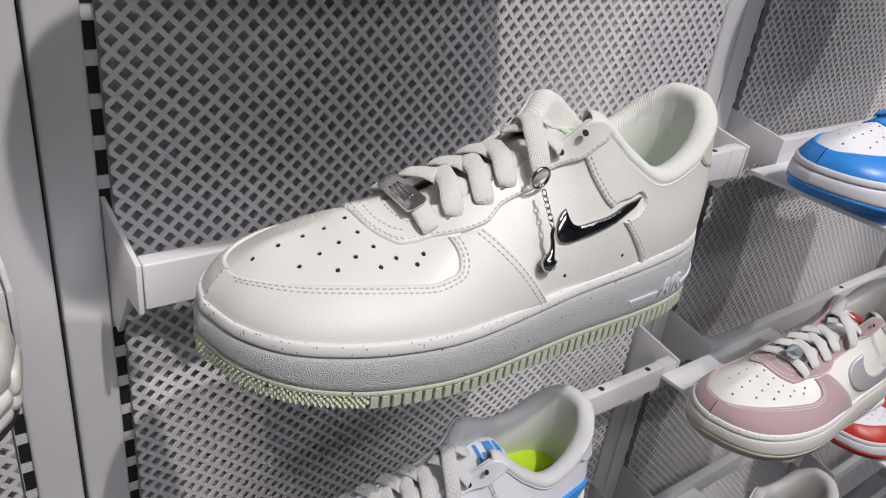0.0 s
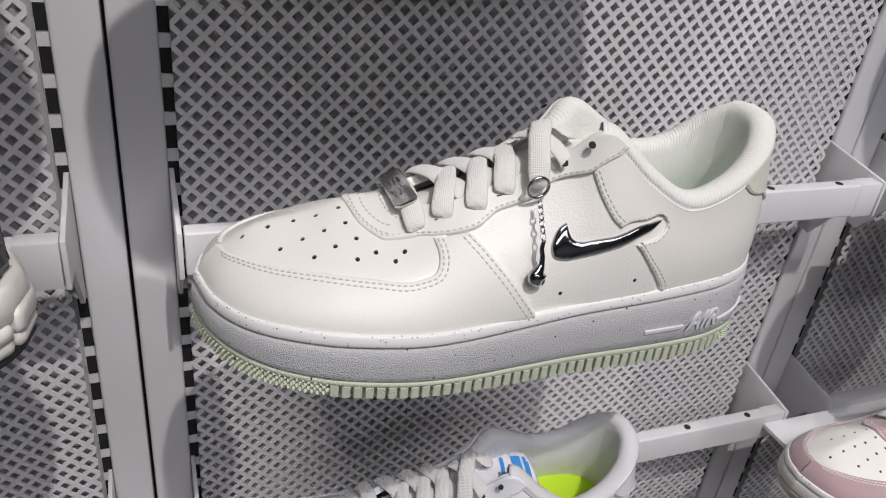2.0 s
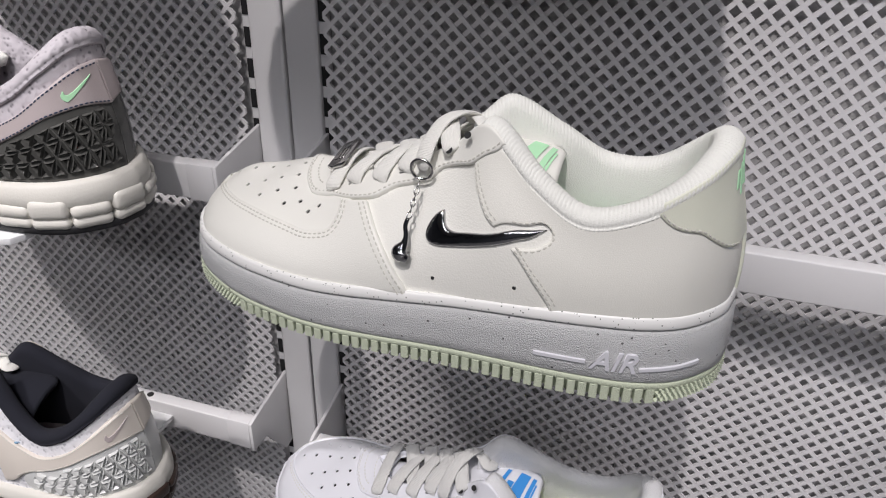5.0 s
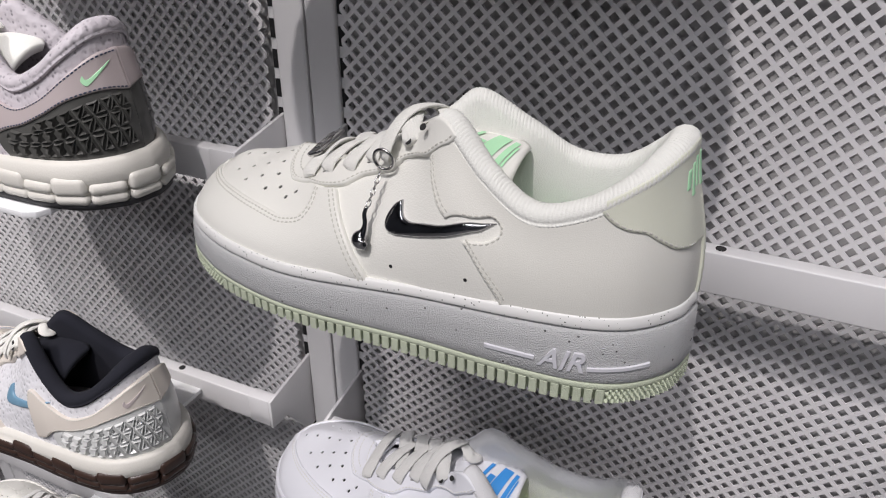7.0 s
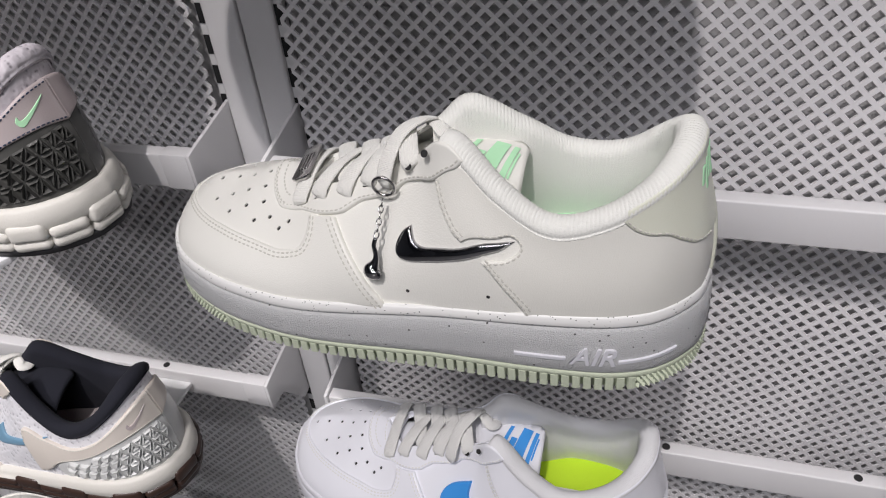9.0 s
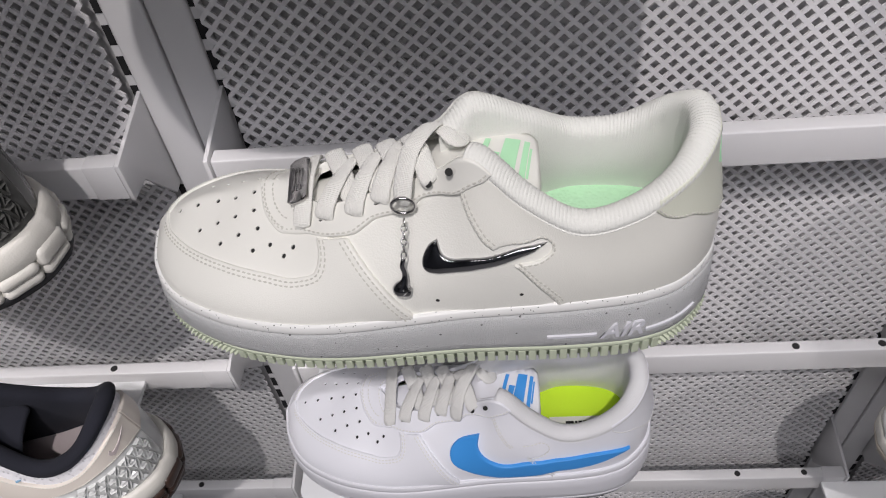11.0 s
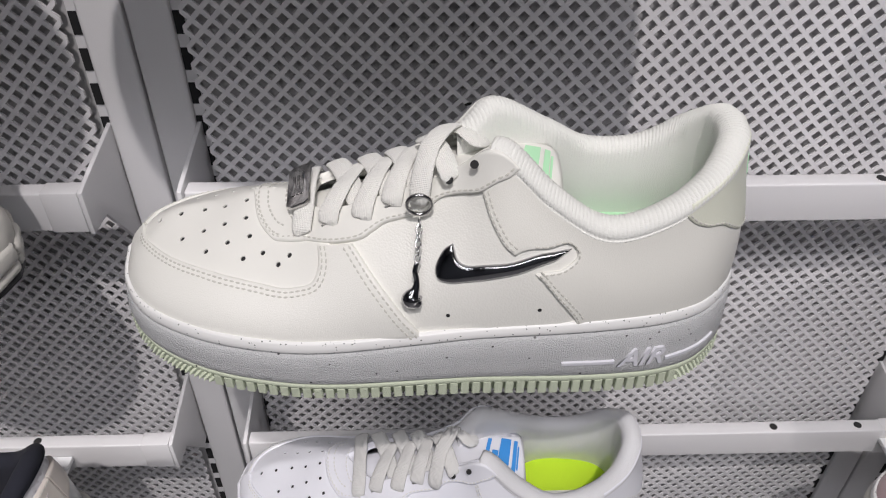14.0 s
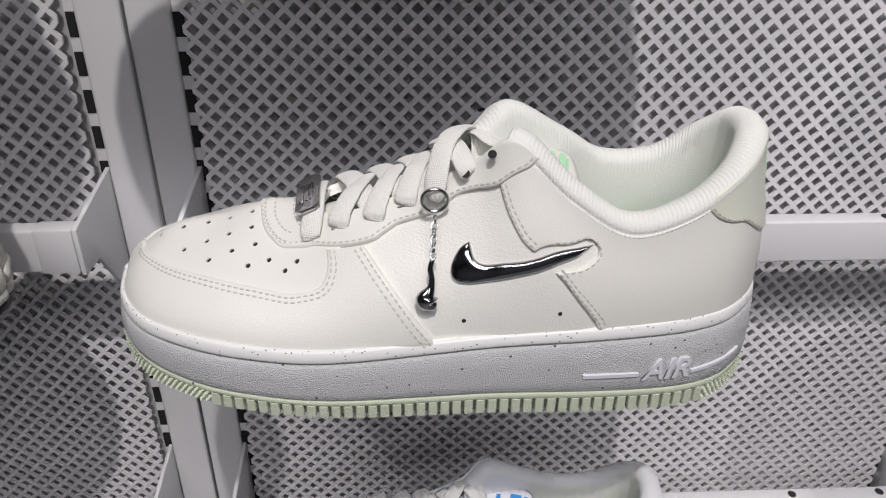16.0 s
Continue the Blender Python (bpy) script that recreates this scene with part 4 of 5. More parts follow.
for key, bm in build_meshes().items():
    me = bpy.data.meshes.new(key)
    bm.normal_update()
    bm.to_mesh(me)
    bm.free()
    me.polygons.foreach_set("use_smooth", [key != "toe_holes"] * len(me.polygons))
    me.set_sharp_from_angle(angle=radians(50))
    MESHES[key] = me


def piece(name, key, mat, parent, label=""):
    me = MESHES[key].copy()
    me.materials.clear()
    me.materials.append(mat)
    ob = new(name, me)
    ob.parent = parent
    if label:
        ob["label"] = label
    return ob


def lace_strand(points, normals, width, mat, parent, steps=8, pinch=True):
    """A flat woven lace; where it dives into a hole it gathers up."""
    p = spline(points, steps)
    n = spline(normals, steps)
    m = len(p)
    wide = [width / 2 * (0.50 + 0.50 * min(1.0, k / (1.5 * steps)) ** 0.6 if pinch else 1.0) for k in range(m)]
    bm = tube(p, wide, 14, flat=0.27, up=[Vector(q).normalized() for q in n], uv=(0.02, 0.02))
    return part("lace", bm, mat, parent)


def shoe_laces(thing, mat, width=0.0098):
    near = [Vector(e) for e in EYELETS]
    far = [Vector((e[0], 2 * throat_mid(e[0]) - e[1], e[2] + 0.001)) for e in EYELETS]
    nn, nf, nm = Vector((-0.25, -0.55, 0.80)), Vector((-0.25, 0.55, 0.80)), Vector((-0.40, 0, 0.92))

    def over(a, b, na, nb, lift):
        """From the hole a up over the throat and under the opposite edge near b."""
        way = Vector((0, b.y - a.y, 0)).normalized()
        mid = Vector(((a.x + b.x) / 2, throat_mid((a.x + b.x) / 2), (a.z + b.z) / 2 + 0.0062 + lift))
        pts = [a - na * 0.0035, a + na * 0.0018 - way * 0.0006, a + na * 0.0042 + way * 0.0040 + Vector((0.0012, 0, 0.0018)), a.lerp(mid, 0.62) + Vector((0, 0, 0.0034)), mid,
               mid.lerp(b, 0.50) + Vector((0, 0, 0.0020)), b - way * 0.0060 + Vector((0, 0, -0.0005))]
        nor = [na, na, na.lerp(nm, 0.3), na.lerp(nm, 0.7), nm, nm, nb.lerp(nm, 0.5)]
        lace_strand(pts, nor, width, mat, thing, 6)
    # the first lace runs straight across, through both holes from above
    a, b = near[0], far[0]
    m = (a + b) / 2 + Vector((0.0, 0, 0.0082))
    lace_strand([a - nn * 0.0035, a + nn * 0.0022, a.lerp(m, 0.45) + Vector((0, 0, 0.0030)), m, b.lerp(m, 0.45) + Vector((0, 0, 0.0030)), b + nf * 0.0022, b - nf * 0.0035],
                [nn, nn, nn.lerp(nm, 0.6), nm, nf.lerp(nm, 0.6), nf, nf], width, mat, thing, 6)
    for k in range(1, 4):
        over(far[k], near[k + 1], nf, nn, -0.0006)
        over(near[k], far[k + 1], nn, nf, 0.0014)
    # the last turn, pulled over to the ring, its fellow from the next hole, and the slack end behind them
    lace_strand([(0.1445, -0.0288, 0.0900), (0.1448, -0.0292, 0.0950), (0.1462, -0.0245, 0.1020), (0.1490, -0.0165, 0.1085), (0.1535, -0.0085, 0.1110), (0.1580, 0.0010, 0.1085), (0.1600, 0.0060, 0.1030)],
                [(-0.3, -0.8, 0.4), (-0.4, -0.8, 0.4), (-0.5, -0.65, 0.55), (-0.5, -0.5, 0.7), (-0.3, -0.1, 0.95), (-0.1, 0.4, 0.9), (0, 0.7, 0.7)], width, mat, thing, 6)
    lace_strand([(0.1574, -0.0256, 0.0985), (0.1572, -0.0272, 0.1020), (0.1555, -0.0225, 0.1055), (0.1530, -0.0150, 0.1075), (0.1500, -0.0070, 0.1065), (0.1470, 0.0010, 0.1030)],
                [(0.2, -0.7, 0.7), (0.2, -0.7, 0.7), (0.1, -0.6, 0.8), (0, -0.4, 0.9), (-0.2, 0, 1), (-0.3, 0.3, 0.9)], width * 0.9, mat, thing, 6)
    lace_strand([(0.158, 0.002, 0.1060), (0.163, -0.003, 0.1085), (0.168, -0.007, 0.1065), (0.171, -0.004, 0.1050), (0.169, 0.002, 0.1045)],
                [(0, 0.2, 1), (0.1, 0, 1), (0.3, -0.3, 0.9), (0.5, 0.2, 0.8), (0.2, 0.5, 0.8)], width * 0.8, mat, thing, 5)
    # free eyelets: flat dark discs painted like the shade in a hole
    for e in [near[-1], near[-2]] + far[-1:]:
        bm = bmesh.new()
        s = -1 if e.y < throat_mid(e.x) else 1
        n = Vector((-0.2, s * 0.75, 0.60)).normalized()
        bmesh.ops.create_circle(bm, cap_ends=True, segments=14, radius=0.0017, matrix=Matrix.Translation(e + n * 0.0040) @ n.to_track_quat("Z", "Y").to_matrix().to_4x4())
        part("eyelet_hole", bm, HOLE, thing, smooth=False)


def sole_edge(s):
    a = spline([r[:2] for r in NEAR], 12)
    y = float(np.interp(s, a[:, 0], a[:, 1]))
    y2 = float(np.interp(s + 0.002, a[:, 0], a[:, 1]))
    n = Vector((y2 - y, -0.002, 0)).normalized()
    return Vector((s, y, 0)), n


def sole_lettering(thing, mat):
    """The raised word on the midsole's heel flank, with a bar before and after it."""
    cu = bpy.data.curves.new("word", "FONT")
    cu.body, cu.size, cu.extrude, cu.shear, cu.offset = "AIR", 1.0, 0.05, 0.30, 0.012
    tmp = new("word", cu)
    dg = bpy.context.evaluated_depsgraph_get()
    me = bpy.data.meshes.new_from_object(tmp.evaluated_get(dg))
    bpy.data.objects.remove(tmp)
    bm = bmesh.new()
    bm.from_mesh(me)
    bmesh.ops.triangulate(bm, faces=bm.faces)
    xs = [v.co.x for v in bm.verts]
    ys = [v.co.y for v in bm.verts]
    for v in bm.verts:
        s = 0.2298 + (v.co.x - min(xs)) / (max(xs) - min(xs)) * 0.0205
        z = 0.0172 + (v.co.y - min(ys)) / (max(ys) - min(ys)) * 0.0100
        e, n = sole_edge(s)
        v.co = e + n * (0.0012 + (0.0011 if v.co.z > 0 else -0.0012)) + Vector((0, 0, z))
    bmesh.ops.recalc_face_normals(bm, faces=bm.faces)
    part("raised_word", bm, mat, thing, "raised rubber lettering", smooth=False)
    for s0, s1, z0, z1 in ((0.2052, 0.2284, 0.0202, 0.0202), (0.2512, 0.2745, 0.0192, 0.0215)):
        rows = []
        for k in range(16):
            v = k / 15
            s = s0 + (s1 - s0) * v
            e, n = sole_edge(s)
            z = z0 + (z1 - z0) * v
            rows.append([e + n * (0.0008 + o) + Vector((0, 0, z + h)) for o, h in ((0, -0.0011), (0.0014, -0.0008), (0.0014, 0.0008), (0, 0.0011))])
        bm = loft(rows)
        bm.verts.ensure_lookup_table()
        bm.faces.new([bm.verts[k] for k in range(4)]), bm.faces.new([bm.verts[60 + k] for k in range(4)][::-1])
        bmesh.ops.recalc_face_normals(bm, faces=bm.faces)
        part("raised_bar", bm, mat, thing, smooth=False)


def shoe(label, m, lk, detailed=False, mark="side_mark_long"):
    thing = empty("sneaker", m)
    tagged(thing, label, "sneaker", "sneakers on the display wall")
    shoe_sole(thing, lk["midsole"], lk["lip"], lk["outsole"], lk.get("groove", lk["outsole"]), THREAD, detailed)
    ob = piece("upper", "upper", lk["side"], thing, "leather upper")
    piece("toe_box", "toe_box", lk["toe"], thing, "perforated leather toe box")
    piece("toe_perforation", "toe_holes", HOLE, thing, "dark punched holes")
    piece("mudguard", "mudguard", lk["mudguard"], thing, "stitched leather toe guard")
    for key in ("eyestay", "eyestay_far"):
        piece("eyestay", key, lk["eyestay"], thing, "stitched leather lace panel")
    piece("eyestay_front", "eyestay_front", lk["eyestay"], thing)
    piece("stitching", "front_stitching", lk.get("thread", THREAD), thing)["kind"] = "stuff"
    for key in ("rear_quarter", "rear_quarter_far") if lk.get("rear") else ():
        piece("rear_quarter", key, lk["rear"], thing, "stitched leather heel panel")
    piece("heel_tab", "heel_tab", lk["tab"], thing, "stitched leather heel tab")
    piece("heel_strip", "heel_strip", lk["tab"], thing)
    piece("side_mark", mark, lk["mark"], thing, lk["mark_label"])
    piece("stitching", "stitching", lk.get("thread", THREAD), thing)["kind"] = "stuff"
    shoe_collar(thing, lk["lining"], lk["insole"], detailed)
    shoe_tongue(thing, lk["tongue"])
    shoe_laces(thing, lk["lace"])
    tongue_mark(thing, lk["print"])
    if detailed:
        sole_lettering(thing, lk["letters"])
        for k, (r, v0, v1) in enumerate(((13.05, 0.76, 0.88), (13.28, 0.70, 0.90), (13.55, 0.74, 0.92), (13.85, 0.72, 0.93), (14.20, 0.70, 0.92), (14.60, 0.74, 0.90))):
            part("heel_print", patch(np.array([(r * ROWU, v0 * VS * CV), ((r + 0.16) * ROWU, v0 * VS * CV), ((r + 0.22) * ROWU, v1 * VS * CV), ((r + 0.06) * ROWU, v1 * VS * CV)]), grid_place, 0.0028, 0.0004, 0.0012), lk["print"], thing, "mint green heel print")
        # vent holes as dark discs on the leather, depth shown by colour alone
        for p in ((0.1557, -0.0481, 0.0467), (0.1939, -0.0476, 0.0499)):
            c, v = on_grid(p)
            q, n = Vector(surf(c, v)), Vector(surf_normal(c, v))
            bm = bmesh.new()
            bmesh.ops.create_circle(bm, cap_ends=True, segments=12, radius=0.0009, matrix=Matrix.Translation(q + n * 0.00015) @ n.to_track_quat("Z", "Y").to_matrix().to_4x4())
            part("vent_hole", bm, HOLE, thing, smooth=False)
    return thing


def lace_tag(thing, mat):
    """The metal plate threaded on the first lace."""
    tag = part("lace_tag", prism([(-0.0055, -0.0095), (-0.0030, -0.0108), (0.0030, -0.0108), (0.0055, -0.0095), (0.0055, 0.0095), (0.0030, 0.0108), (-0.0030, 0.0108), (-0.0055, 0.0095)],
                               "z", 0.0, 0.0019, 0.0004), mat, thing, "engraved steel lace plate", angle=40)
    tag.matrix_basis = pose(0.0925, 0.0020, 0.0782) @ Matrix.Rotation(radians(-24), 4, "Y") @ Matrix.Rotation(radians(8), 4, "X") @ Matrix.Diagonal((1.0, 1.22, 1.0, 1.0))
    for k, (x, w) in enumerate(((-0.0022, 0.0007), (0.0, 0.0007), (0.0020, 0.0007))):
        part("raised_stroke", box((x - w, -0.0055, 0.0018), (x + w, 0.0050, 0.0023), 0.0002, 1), mat, tag)


def charm(thing, mat):
    """A split ring in the lace with a short chain and a long drop."""
    ring_c = Vector((0.1448, -0.0305, 0.0912))
    bm = tube([ring_c + Vector((0.0050 * math.cos(a), -0.0018 * math.sin(a) * 0.3, 0.0050 * math.sin(a))) for a in np.linspace(0, 2 * math.pi, 29)[:-1]], 0.00085, 8, closed=True, up=Vector((0, 1, 0.05)))
    ring = part("charm_ring", bm, mat, thing, "polished steel ring")
    a, b = Vector((0.1448, -0.0338, 0.0865)), Vector((0.1436, -0.0446, 0.0735))
    for k in range(6):
        c = a.lerp(b, (k + 0.5) / 6)
        d = (b - a).normalized()
        side = Vector((1, 0, 0)) if k % 2 else Vector((0.3, -0.9, 0.3))
        side = (side - d * side.dot(d)).normalized()
        pts = [c + d * (0.0018 * math.cos(t)) + side * (0.0011 * math.sin(t)) for t in np.linspace(0, 2 * math.pi, 15)[:-1]]
        part("chain_link", tube(pts, 0.00036, 6, closed=True, up=d.cross(side)), mat, thing)
    path = spline([(0.1435, -0.0452, 0.0735), (0.1426, -0.0462, 0.0700), (0.1432, -0.0470, 0.0660), (0.1428, -0.0480, 0.0625), (0.1412, -0.0488, 0.0590), (0.1418, -0.0492, 0.0562), (0.1445, -0.0492, 0.0548)], 5)
    n = len(path)
    rad = [0.0010 + 0.0030 * math.exp(-((k / (n - 1) - 0.74) / 0.17) ** 2) + 0.0006 * (k / n) for k in range(n)]
    part("charm_drop", tube(path, rad, 12, flat=0.7, up=Vector((0, -1, 0.1))), CHROME, thing, "chrome drop pendant")


def shelf_plate(x0, x1, y0, top):
    """A thin frosted plate hooked on the rail's front, on which a shoe stands."""
    outline = [(x0 + 0.012, y0), (x1 - 0.012, y0), (x1 - 0.004, y0 + 0.004), (x1, y0 + 0.012), (x1, 0.3508), (x0, 0.3508), (x0, y0 + 0.012), (x0 + 0.004, y0 + 0.004)]
    ob = part("shelf_plate", prism(outline, "z", top - 0.0045, top, 0.0006), ACRYLIC, angle=40)
    tagged(ob, "frosted white acrylic shoe plate fixed to the rail", "shelf", "shoe plates on the display wall")
    return ob


# ---- running shoes ----
def runner_cuts():
    f = ROWU
    h = VS * CV
    low = [(9.3, 0.02), (9.05, 0.12), (9.25, 0.24), (10.2, 0.43), (11.5, 0.54), (12.8, 0.52), (14.0, 0.46)]
    counter = np.vstack([spline([(a * f, b * h) for a, b in low], 6), [(14 * f, 0.0)], low_edge(14 * f, 9.3 * f, 30)[1:-1]])
    wrap = np.vstack([spline([(a * f, b * h) for a, b in [(8.0, 0.34), (8.3, 0.52), (9.6, 0.62), (11.2, 0.72), (12.6, 0.80), (14.0, 0.82)]], 6),
                      spline([(a * f, b * h) for a, b in [(14.0, 0.45), (12.8, 0.51), (11.5, 0.53), (10.2, 0.42), (9.2, 0.22), (8.7, 0.10), (8.2, 0.06)]], 6)])
    mark = spline([(a * f, b * h) for a, b in [(12.45, 0.66), (12.55, 0.60), (12.75, 0.60), (13.6, 0.74), (12.85, 0.66), (12.6, 0.655), (12.55, 0.70)]], 4, closed=True)
    return counter, wrap, mark


def runner_meshes():
    counter, wrap, mark = runner_cuts()
    made = {"run_counter": patch(counter, grid_place, 0.0014, 0.0009), "run_counter_far": patch(mirrored(counter), grid_place, 0.0014, 0.0009),
            "run_wrap": patch(wrap, grid_place, 0.0028, 0.0010), "run_wrap_far": patch(mirrored(wrap), grid_place, 0.0028, 0.0010),
            "run_mark": patch(mark, grid_place, 0.0033, 0.0004, 0.0012)}
    seams = []
    half = 31
    seams.append(stitch_row(wrap[:half], -0.0017, grid_place, 0.0029))
    seams.append(stitch_row(wrap[half:half + 28], -0.0017, grid_place, 0.0029))
    made["run_stitching"] = merged(seams)
    # triangular facets over the heel counter
    bm = bmesh.new()
    step = 0.0122
    hgt = step * 0.866
    poly = counter
    for r in range(0, 7):
        for c in range(0, 30):
            for flip in (0, 1):
                x = 9.0 * ROWU + (c + 0.5 * (r % 2) + 0.5 * flip) * step
                y = 0.004 + (r + (0.667 if flip else 0.333)) * hgt
                tri = []
                for k in range(3):
                    a = math.pi / 2 + 2 * math.pi * k / 3 + (math.pi if flip else 0)
                    tri.append((x + math.cos(a) * step * 0.50, y + math.sin(a) * step * 0.50))
                if not inside(np.array(tri + [(x, y)]), poly).all() or edge_distance(np.array(tri), poly).min() < 0.0012:
                    continue
                base = []
                for t in tri:
                    q, n = grid_place(*t)
                    base.append(bm.verts.new(q + n * 0.0014))
                q, n = grid_place(x, y)
                inner = []
                for t in tri:
                    w, m = grid_place(x + (t[0] - x) * 0.62, y + (t[1] - y) * 0.62)
                    inner.append(bm.verts.new(w + m * 0.0040))
                bottom = bm.verts.new(q + n * 0.0008)
                for k in range(3):
                    bm.faces.new((base[k - 1], base[k], inner[k], inner[k - 1]))
                    bm.faces.new((inner[k - 1], inner[k], bottom))
    bmesh.ops.recalc_face_normals(bm, faces=bm.faces)
    made["run_facets"] = bm
    return made


for key, bm in runner_meshes().items():
    me = bpy.data.meshes.new(key)
    bm.normal_update()
    bm.to_mesh(me)
    bm.free()
    if key != "run_facets":
        me.polygons.foreach_set("use_smooth", [True] * len(me.polygons))
        me.set_sharp_from_angle(angle=radians(50))
    MESHES[key] = me


def runner(label, m, lk):
    thing = empty("running_shoe", m)
    tagged(thing, label, "running shoe", "sneakers on the display wall")

    def foam(s):
        b = LIP_Z(s) - 0.011
        return [(-0.006, 0.016), (0.003, 0.0170), (0.0050, 0.020), (0.0046, b - 0.008), (0.0030, b - 0.003), (0.0006, b), (-0.006, b - 0.002)]

    def ground(s):
        return [(-0.03, 0.0), (0.000, 0.0), (0.0042, 0.0012), (0.0040, 0.006), (-0.002, 0.008)]
    sole_band(foam, "midsole", lk["foam"], thing, "sculpted foam midsole")
    sole_band(ground, "outsole", lk["outsole"], thing, "dark rubber outsole")
    core = lambda s: [(-0.004, 0.004), (0.001, 0.006), (0.001, 0.021), (-0.004, 0.022)]
    sole_band(core, "sole_core", lk["pods"], thing)
    ring = even(np.vstack([RING, RING[:1]])[:, :2], 0.0225)[:-1]
    n = len(ring)
    for i in range(n):
        s, y = ring[i]
        ahead = ring[(i + 1) % n] - ring[i - 1]
        q = Vector((ahead[1], -ahead[0], 0)).normalized()
        if q.dot(Vector((s - 0.14, y, 0))) < 0:
            q = -q
        t = Vector((-q.y, q.x, 0))
        mat4 = Matrix(((t.x, q.x, 0, s), (t.y, q.y, 0, y), (0, 0, 1, 0), (0, 0, 0, 1)))
        rise = 0.004 if i % 2 else 0.0
        for z0, z1, o in ((0.0040, 0.0125, 0.0058), (0.0110, 0.0200 + rise, 0.0066)):
            bm = box((-0.0118, -0.008, z0), (0.0118, o, z1), 0.0040, 3)
            bm.transform(mat4)
            part("sole_pod", bm, lk["pods"], thing)
    piece("upper", "upper", lk["mesh"], thing, "open mesh upper")
    piece("mudguard", "mudguard", lk["wrap"], thing)
    piece("toe_box", "toe_box", lk["mesh"], thing)
    for key in ("eyestay", "eyestay_far"):
        piece("eyestay", key, lk["wrap"], thing)
    for side in ("", "_far"):
        piece("heel_counter", "run_counter" + side, lk["counter"], thing, "glossy moulded heel counter")
        piece("heel_wrap", "run_wrap" + side, lk["wrap"], thing, "stitched leather heel wrap")
    piece("heel_facet", "run_facets", lk["counter"], thing, "triangular moulded facets")["kind"] = "stuff"
    piece("heel_mark", "run_mark", lk["mark"], thing, lk["mark_label"])
    piece("side_mark", "side_mark_small", lk["side_mark"], thing, lk["side_label"])
    piece("stitching", "run_stitching", lk["thread"], thing)["kind"] = "stuff"
    shoe_collar(thing, lk["lining"], lk["insole"])
    shoe_tongue(thing, lk["tongue"])
    shoe_laces(thing, lk["lace"])
    # the upper sits lower in its thinner sole
    for ob in thing.children:
        if ob.name.split(".")[0] not in ("midsole", "outsole", "sole_core", "sole_pod"):
            ob.scale.z, ob.location.z = 1.15, -0.0182
    return thing


# ---- the shoes on the wall ----
CREAM_SHOE = dict(midsole=MIDSOLE, lip=LIP, outsole=OUTSOLE, groove=GROOVE, side=CREAM_PEB, toe=CREAM_PLAIN, mudguard=CREAM, eyestay=CREAM_PLAIN, rear=CREAM_REAR, tab=PALE_GREEN_LEATHER,
                  mark=CHROME, mark_label="domed dark chrome side mark", lining=KNIT, insole=MINT_CLOTH, tongue=CREAM_PLAIN, lace=LACE, print=MINT, letters=WHITE_RUBBER)
BASIC = dict(midsole=WHITE_RUBBER, lip=WHITE_RUBBER, outsole=WHITE_RUBBER, side=WHITE_LEATHER, toe=WHITE_LEATHER, mudguard=WHITE_LEATHER, eyestay=WHITE_LEATHER, tab=WHITE_LEATHER,
             mark=BLUE_PRINT, mark_label="bright blue side mark", lining=WHITE_CLOTH, insole=NEON, tongue=WHITE_LEATHER, lace=WHITE_LACE, print=BLUE_PRINT, thread=WHITE_LACE)
PINK_LOOK = dict(BASIC, mudguard=PINK, eyestay=PINK, tab=PINK, lip=LIP, midsole=BONE_FOAM, outsole=TAN_GUM, mark=SILVER, mark_label="silver glitter side mark", lining=GREY_CLOTH, insole=PINK, print=RED, side=CREAM_PLAIN, toe=CREAM_PLAIN)
BLUE_LOOK = dict(BASIC, mudguard=BLUE, eyestay=BLUE, tab=BLUE, outsole=BLUE, mark=BLUE, lace=BLUE_PRINT, thread=BLUE_PRINT, insole=WHITE_CLOTH)
RED_LOOK = dict(BASIC, mudguard=RED, eyestay=RED, tab=RED, outsole=RED, mark=RED, mark_label="red side mark", thread=RED, print=RED)
BONE_LOOK = dict(BASIC, side=CREAM_PLAIN, toe=CREAM_PLAIN, mudguard=CREAM, eyestay=CREAM, tab=CREAM, mark=CREAM, mark_label="cream side mark", lining=GREY_CLOTH, insole=BEIGE, print=RED, tongue=WHITE_LEATHER)
GREY_RUN = dict(foam=BONE_FOAM, pods=BONE_FOAM, outsole=BLACK_RUBBER, mesh=MESH_GREY, wrap=MAUVE, counter=DARK_GLOSS, mark=MINT, mark_label="mint green heel mark", side_mark=NAVY, side_label="navy side mark",
                lining=MESH_GREY, insole=NAVY_CLOTH, tongue=KNIT, lace=LACE, thread=NAVY)
PALE_RUN = dict(foam=BONE_FOAM, pods=BROWN_RUBBER, outsole=BROWN_RUBBER, mesh=MESH_WHITE, wrap=BEIGE, counter=PALE_GLOSS, mark=MAUVE, mark_label="grey heel mark", side_mark=STEEL_BLUE, side_label="steel blue side mark",
                lining=NAVY_CLOTH, insole=MAUVE, tongue=NAVY_CLOTH, lace=LACE, thread=THREAD)

MAIN = pose(0.087, 0.2525, 1.284)
main = shoe("cream leather low sneaker with chrome side mark and hanging charm", MAIN, CREAM_SHOE, True, "side_mark_small")
lace_tag(main, STEEL)
charm(main, STEEL)
# the tongue's strap, looped over the insole
part("tongue_strap", tube(spline([(0.196, -0.028, 0.051), (0.199, -0.025, 0.060), (0.205, -0.021, 0.065), (0.212, -0.017, 0.062), (0.216, -0.015, 0.051)], 6), 0.0045, 12, flat=0.2, up=Vector((0.5, -0.6, 0.6)), uv=(0.02, 0.02)), LACE, main, "woven cream strap")
shelf_plate(0.165, 0.315, 0.235, 1.2838)

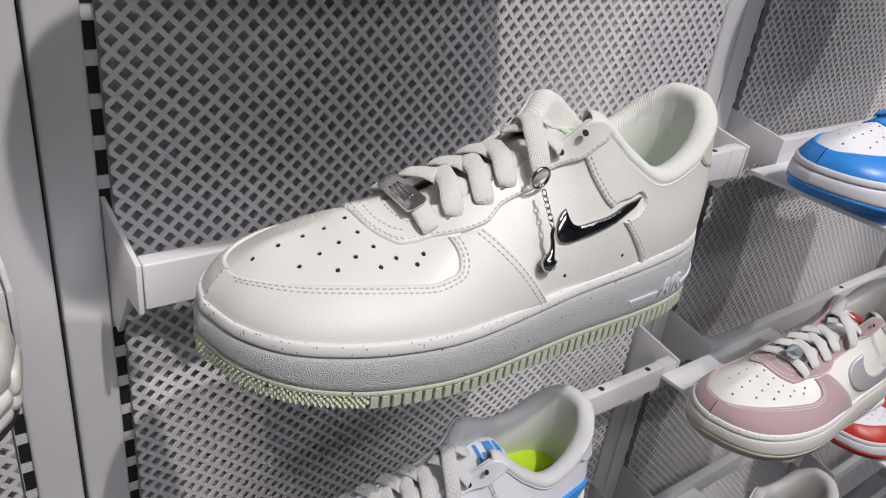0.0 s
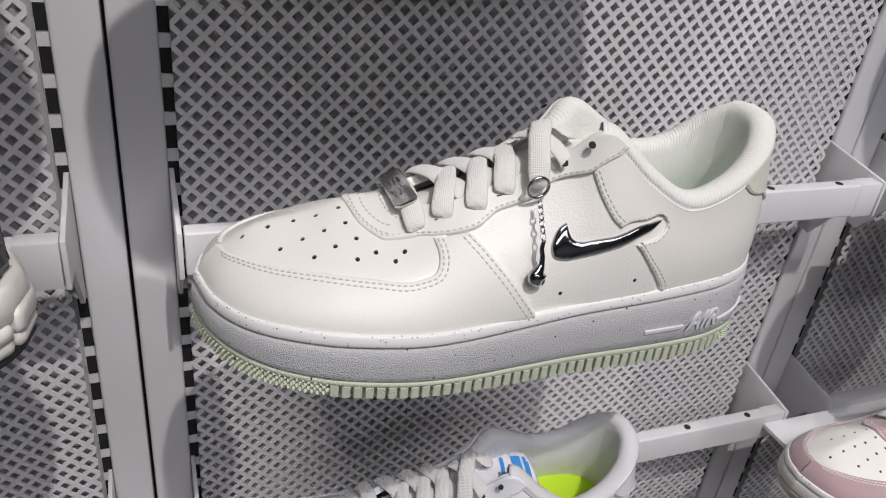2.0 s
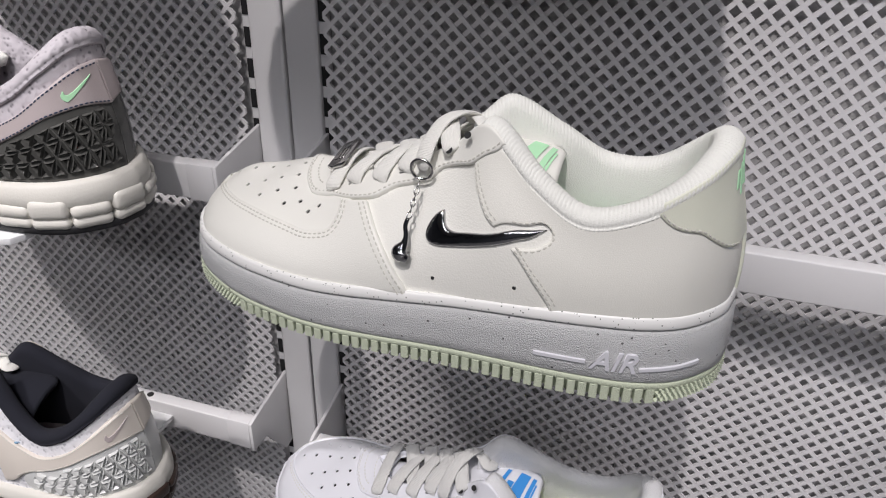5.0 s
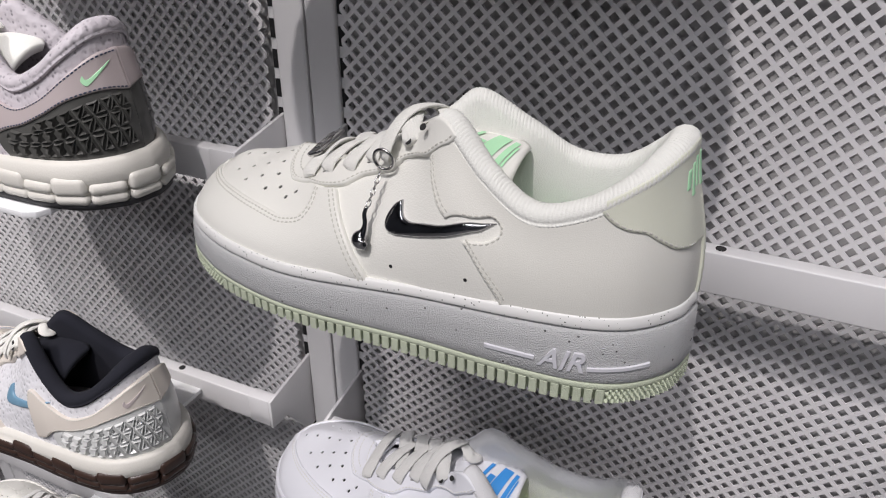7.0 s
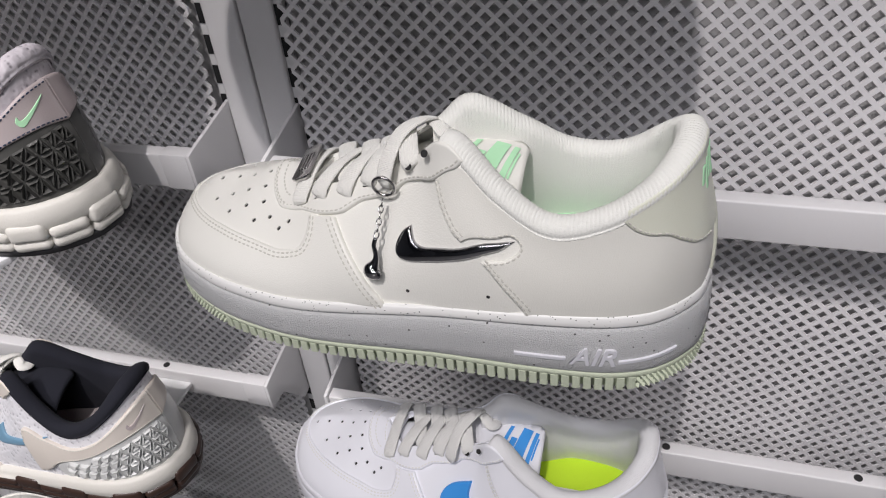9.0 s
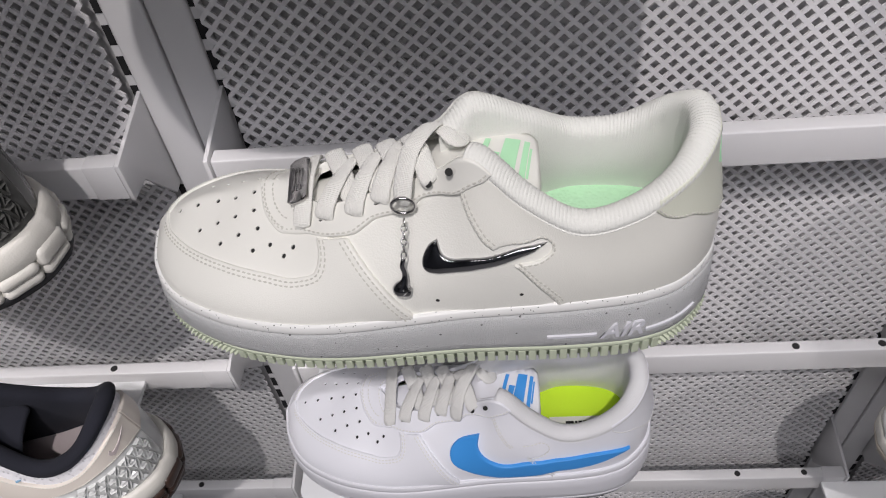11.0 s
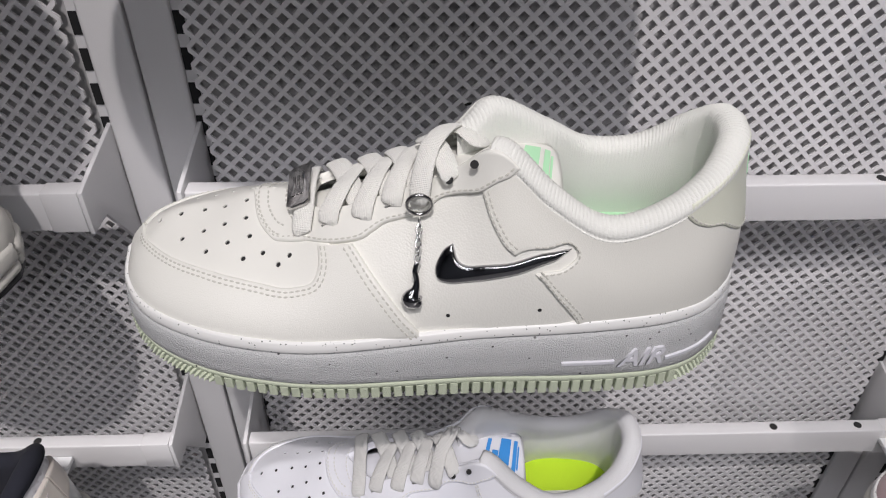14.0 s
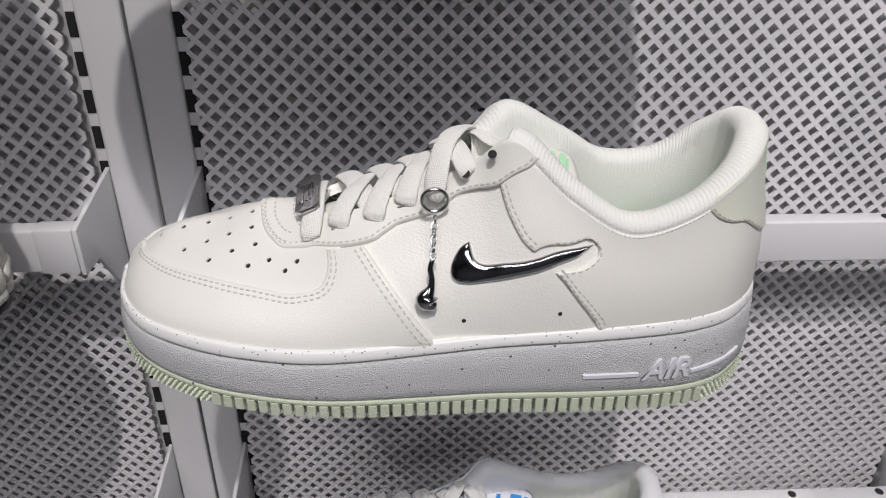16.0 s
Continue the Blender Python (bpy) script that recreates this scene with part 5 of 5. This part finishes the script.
blue_marked = shoe("white leather low sneaker with bright blue side mark", MAIN @ pose(0.0095, 0.0236, -0.2309, 0, 0, 0.3) @ Matrix.Diagonal((0.97, 1.0, 1.0, 1.0)), BASIC)
# the size sticker on the insole, its small print as plain bars
sticker = part("size_sticker", box((0.2120, -0.0270, 0.0512), (0.2520, -0.0075, 0.0516)), PAPER, blue_marked, "white paper size sticker", smooth=False)
for y, marks in ((-0.0122, ((0.2215, 0.2275), (0.2285, 0.2300), (0.2310, 0.2335), (0.2345, 0.2375))), (-0.0158, ((0.2195, 0.2215), (0.2230, 0.2285), (0.2298, 0.2335), (0.2348, 0.2395)))):
    for x0, x1 in marks:
        part("printed_bar", box((x0 + 0.002, y - 0.0010, 0.0515), (x1 + 0.002, y + 0.0010, 0.0518)), HOLE, sticker, smooth=False)
shelf_plate(0.110, 0.330, 0.228, 1.0529)
pink = shoe("white and dusty pink suede low sneaker with crystal lace charm", pose(0.5386, 0.2475, 1.046, 0, 0, 1.5), PINK_LOOK)
bm = bmesh.new()
bmesh.ops.create_icosphere(bm, subdivisions=2, radius=0.0075)
part("lace_crystal", bm, CRYSTAL, pink, "sparkling crystal lace charm", smooth=False).location = (0.093, -0.002, 0.086)
shelf_plate(0.60, 0.80, 0.205, 1.0458)
shoe("white and bright blue leather low sneaker", pose(0.597, 0.264, 1.2715, 0, 0, -4), BLUE_LOOK)
shelf_plate(0.640, 0.81, 0.195, 1.2713)
shoe("white and red leather low sneaker", pose(1.00, 0.285, 0.805), RED_LOOK)
shelf_plate(1.05, 1.22, 0.215, 0.8048)
shoe("cream leather low sneaker with red tongue print", pose(0.52, 0.262, 0.805, 0, 0, -6), BONE_LOOK)
shelf_plate(0.60, 0.76, 0.215, 0.8048)
runner("grey mauve running shoe with dark faceted heel and bone foam sole", pose(-0.270, 0.288, 1.288), GREY_RUN)
shelf_plate(-0.16, -0.03, 0.225, 1.2878)
runner("pale mesh running shoe with faceted heel and brown rubber sole", pose(-0.283, 0.268, 1.043), PALE_RUN)
shelf_plate(-0.20, -0.05, 0.235, 1.0428)
shoe("cream leather low sneaker on the lowest rail in view", pose(-0.345, 0.262, 0.805), BONE_LOOK)
shelf_plate(-0.26, -0.10, 0.215, 0.8048)
# shoes on the rail above, whose shadows fall on the panels
shoe("white leather low sneaker on the upper rail", MAIN @ pose(-0.020, 0.0, 0.240), BASIC)
shelf_plate(0.145, 0.295, 0.235, 1.5238)
shoe("white leather low sneaker on the upper rail", MAIN @ pose(0.52, 0.01, 0.240), BONE_LOOK)
shelf_plate(0.685, 0.835, 0.235, 1.5238)
runner("grey mauve running shoe on the upper rail", pose(-0.245, 0.27, 1.528), GREY_RUN)
shelf_plate(-0.16, -0.02, 0.225, 1.5278)
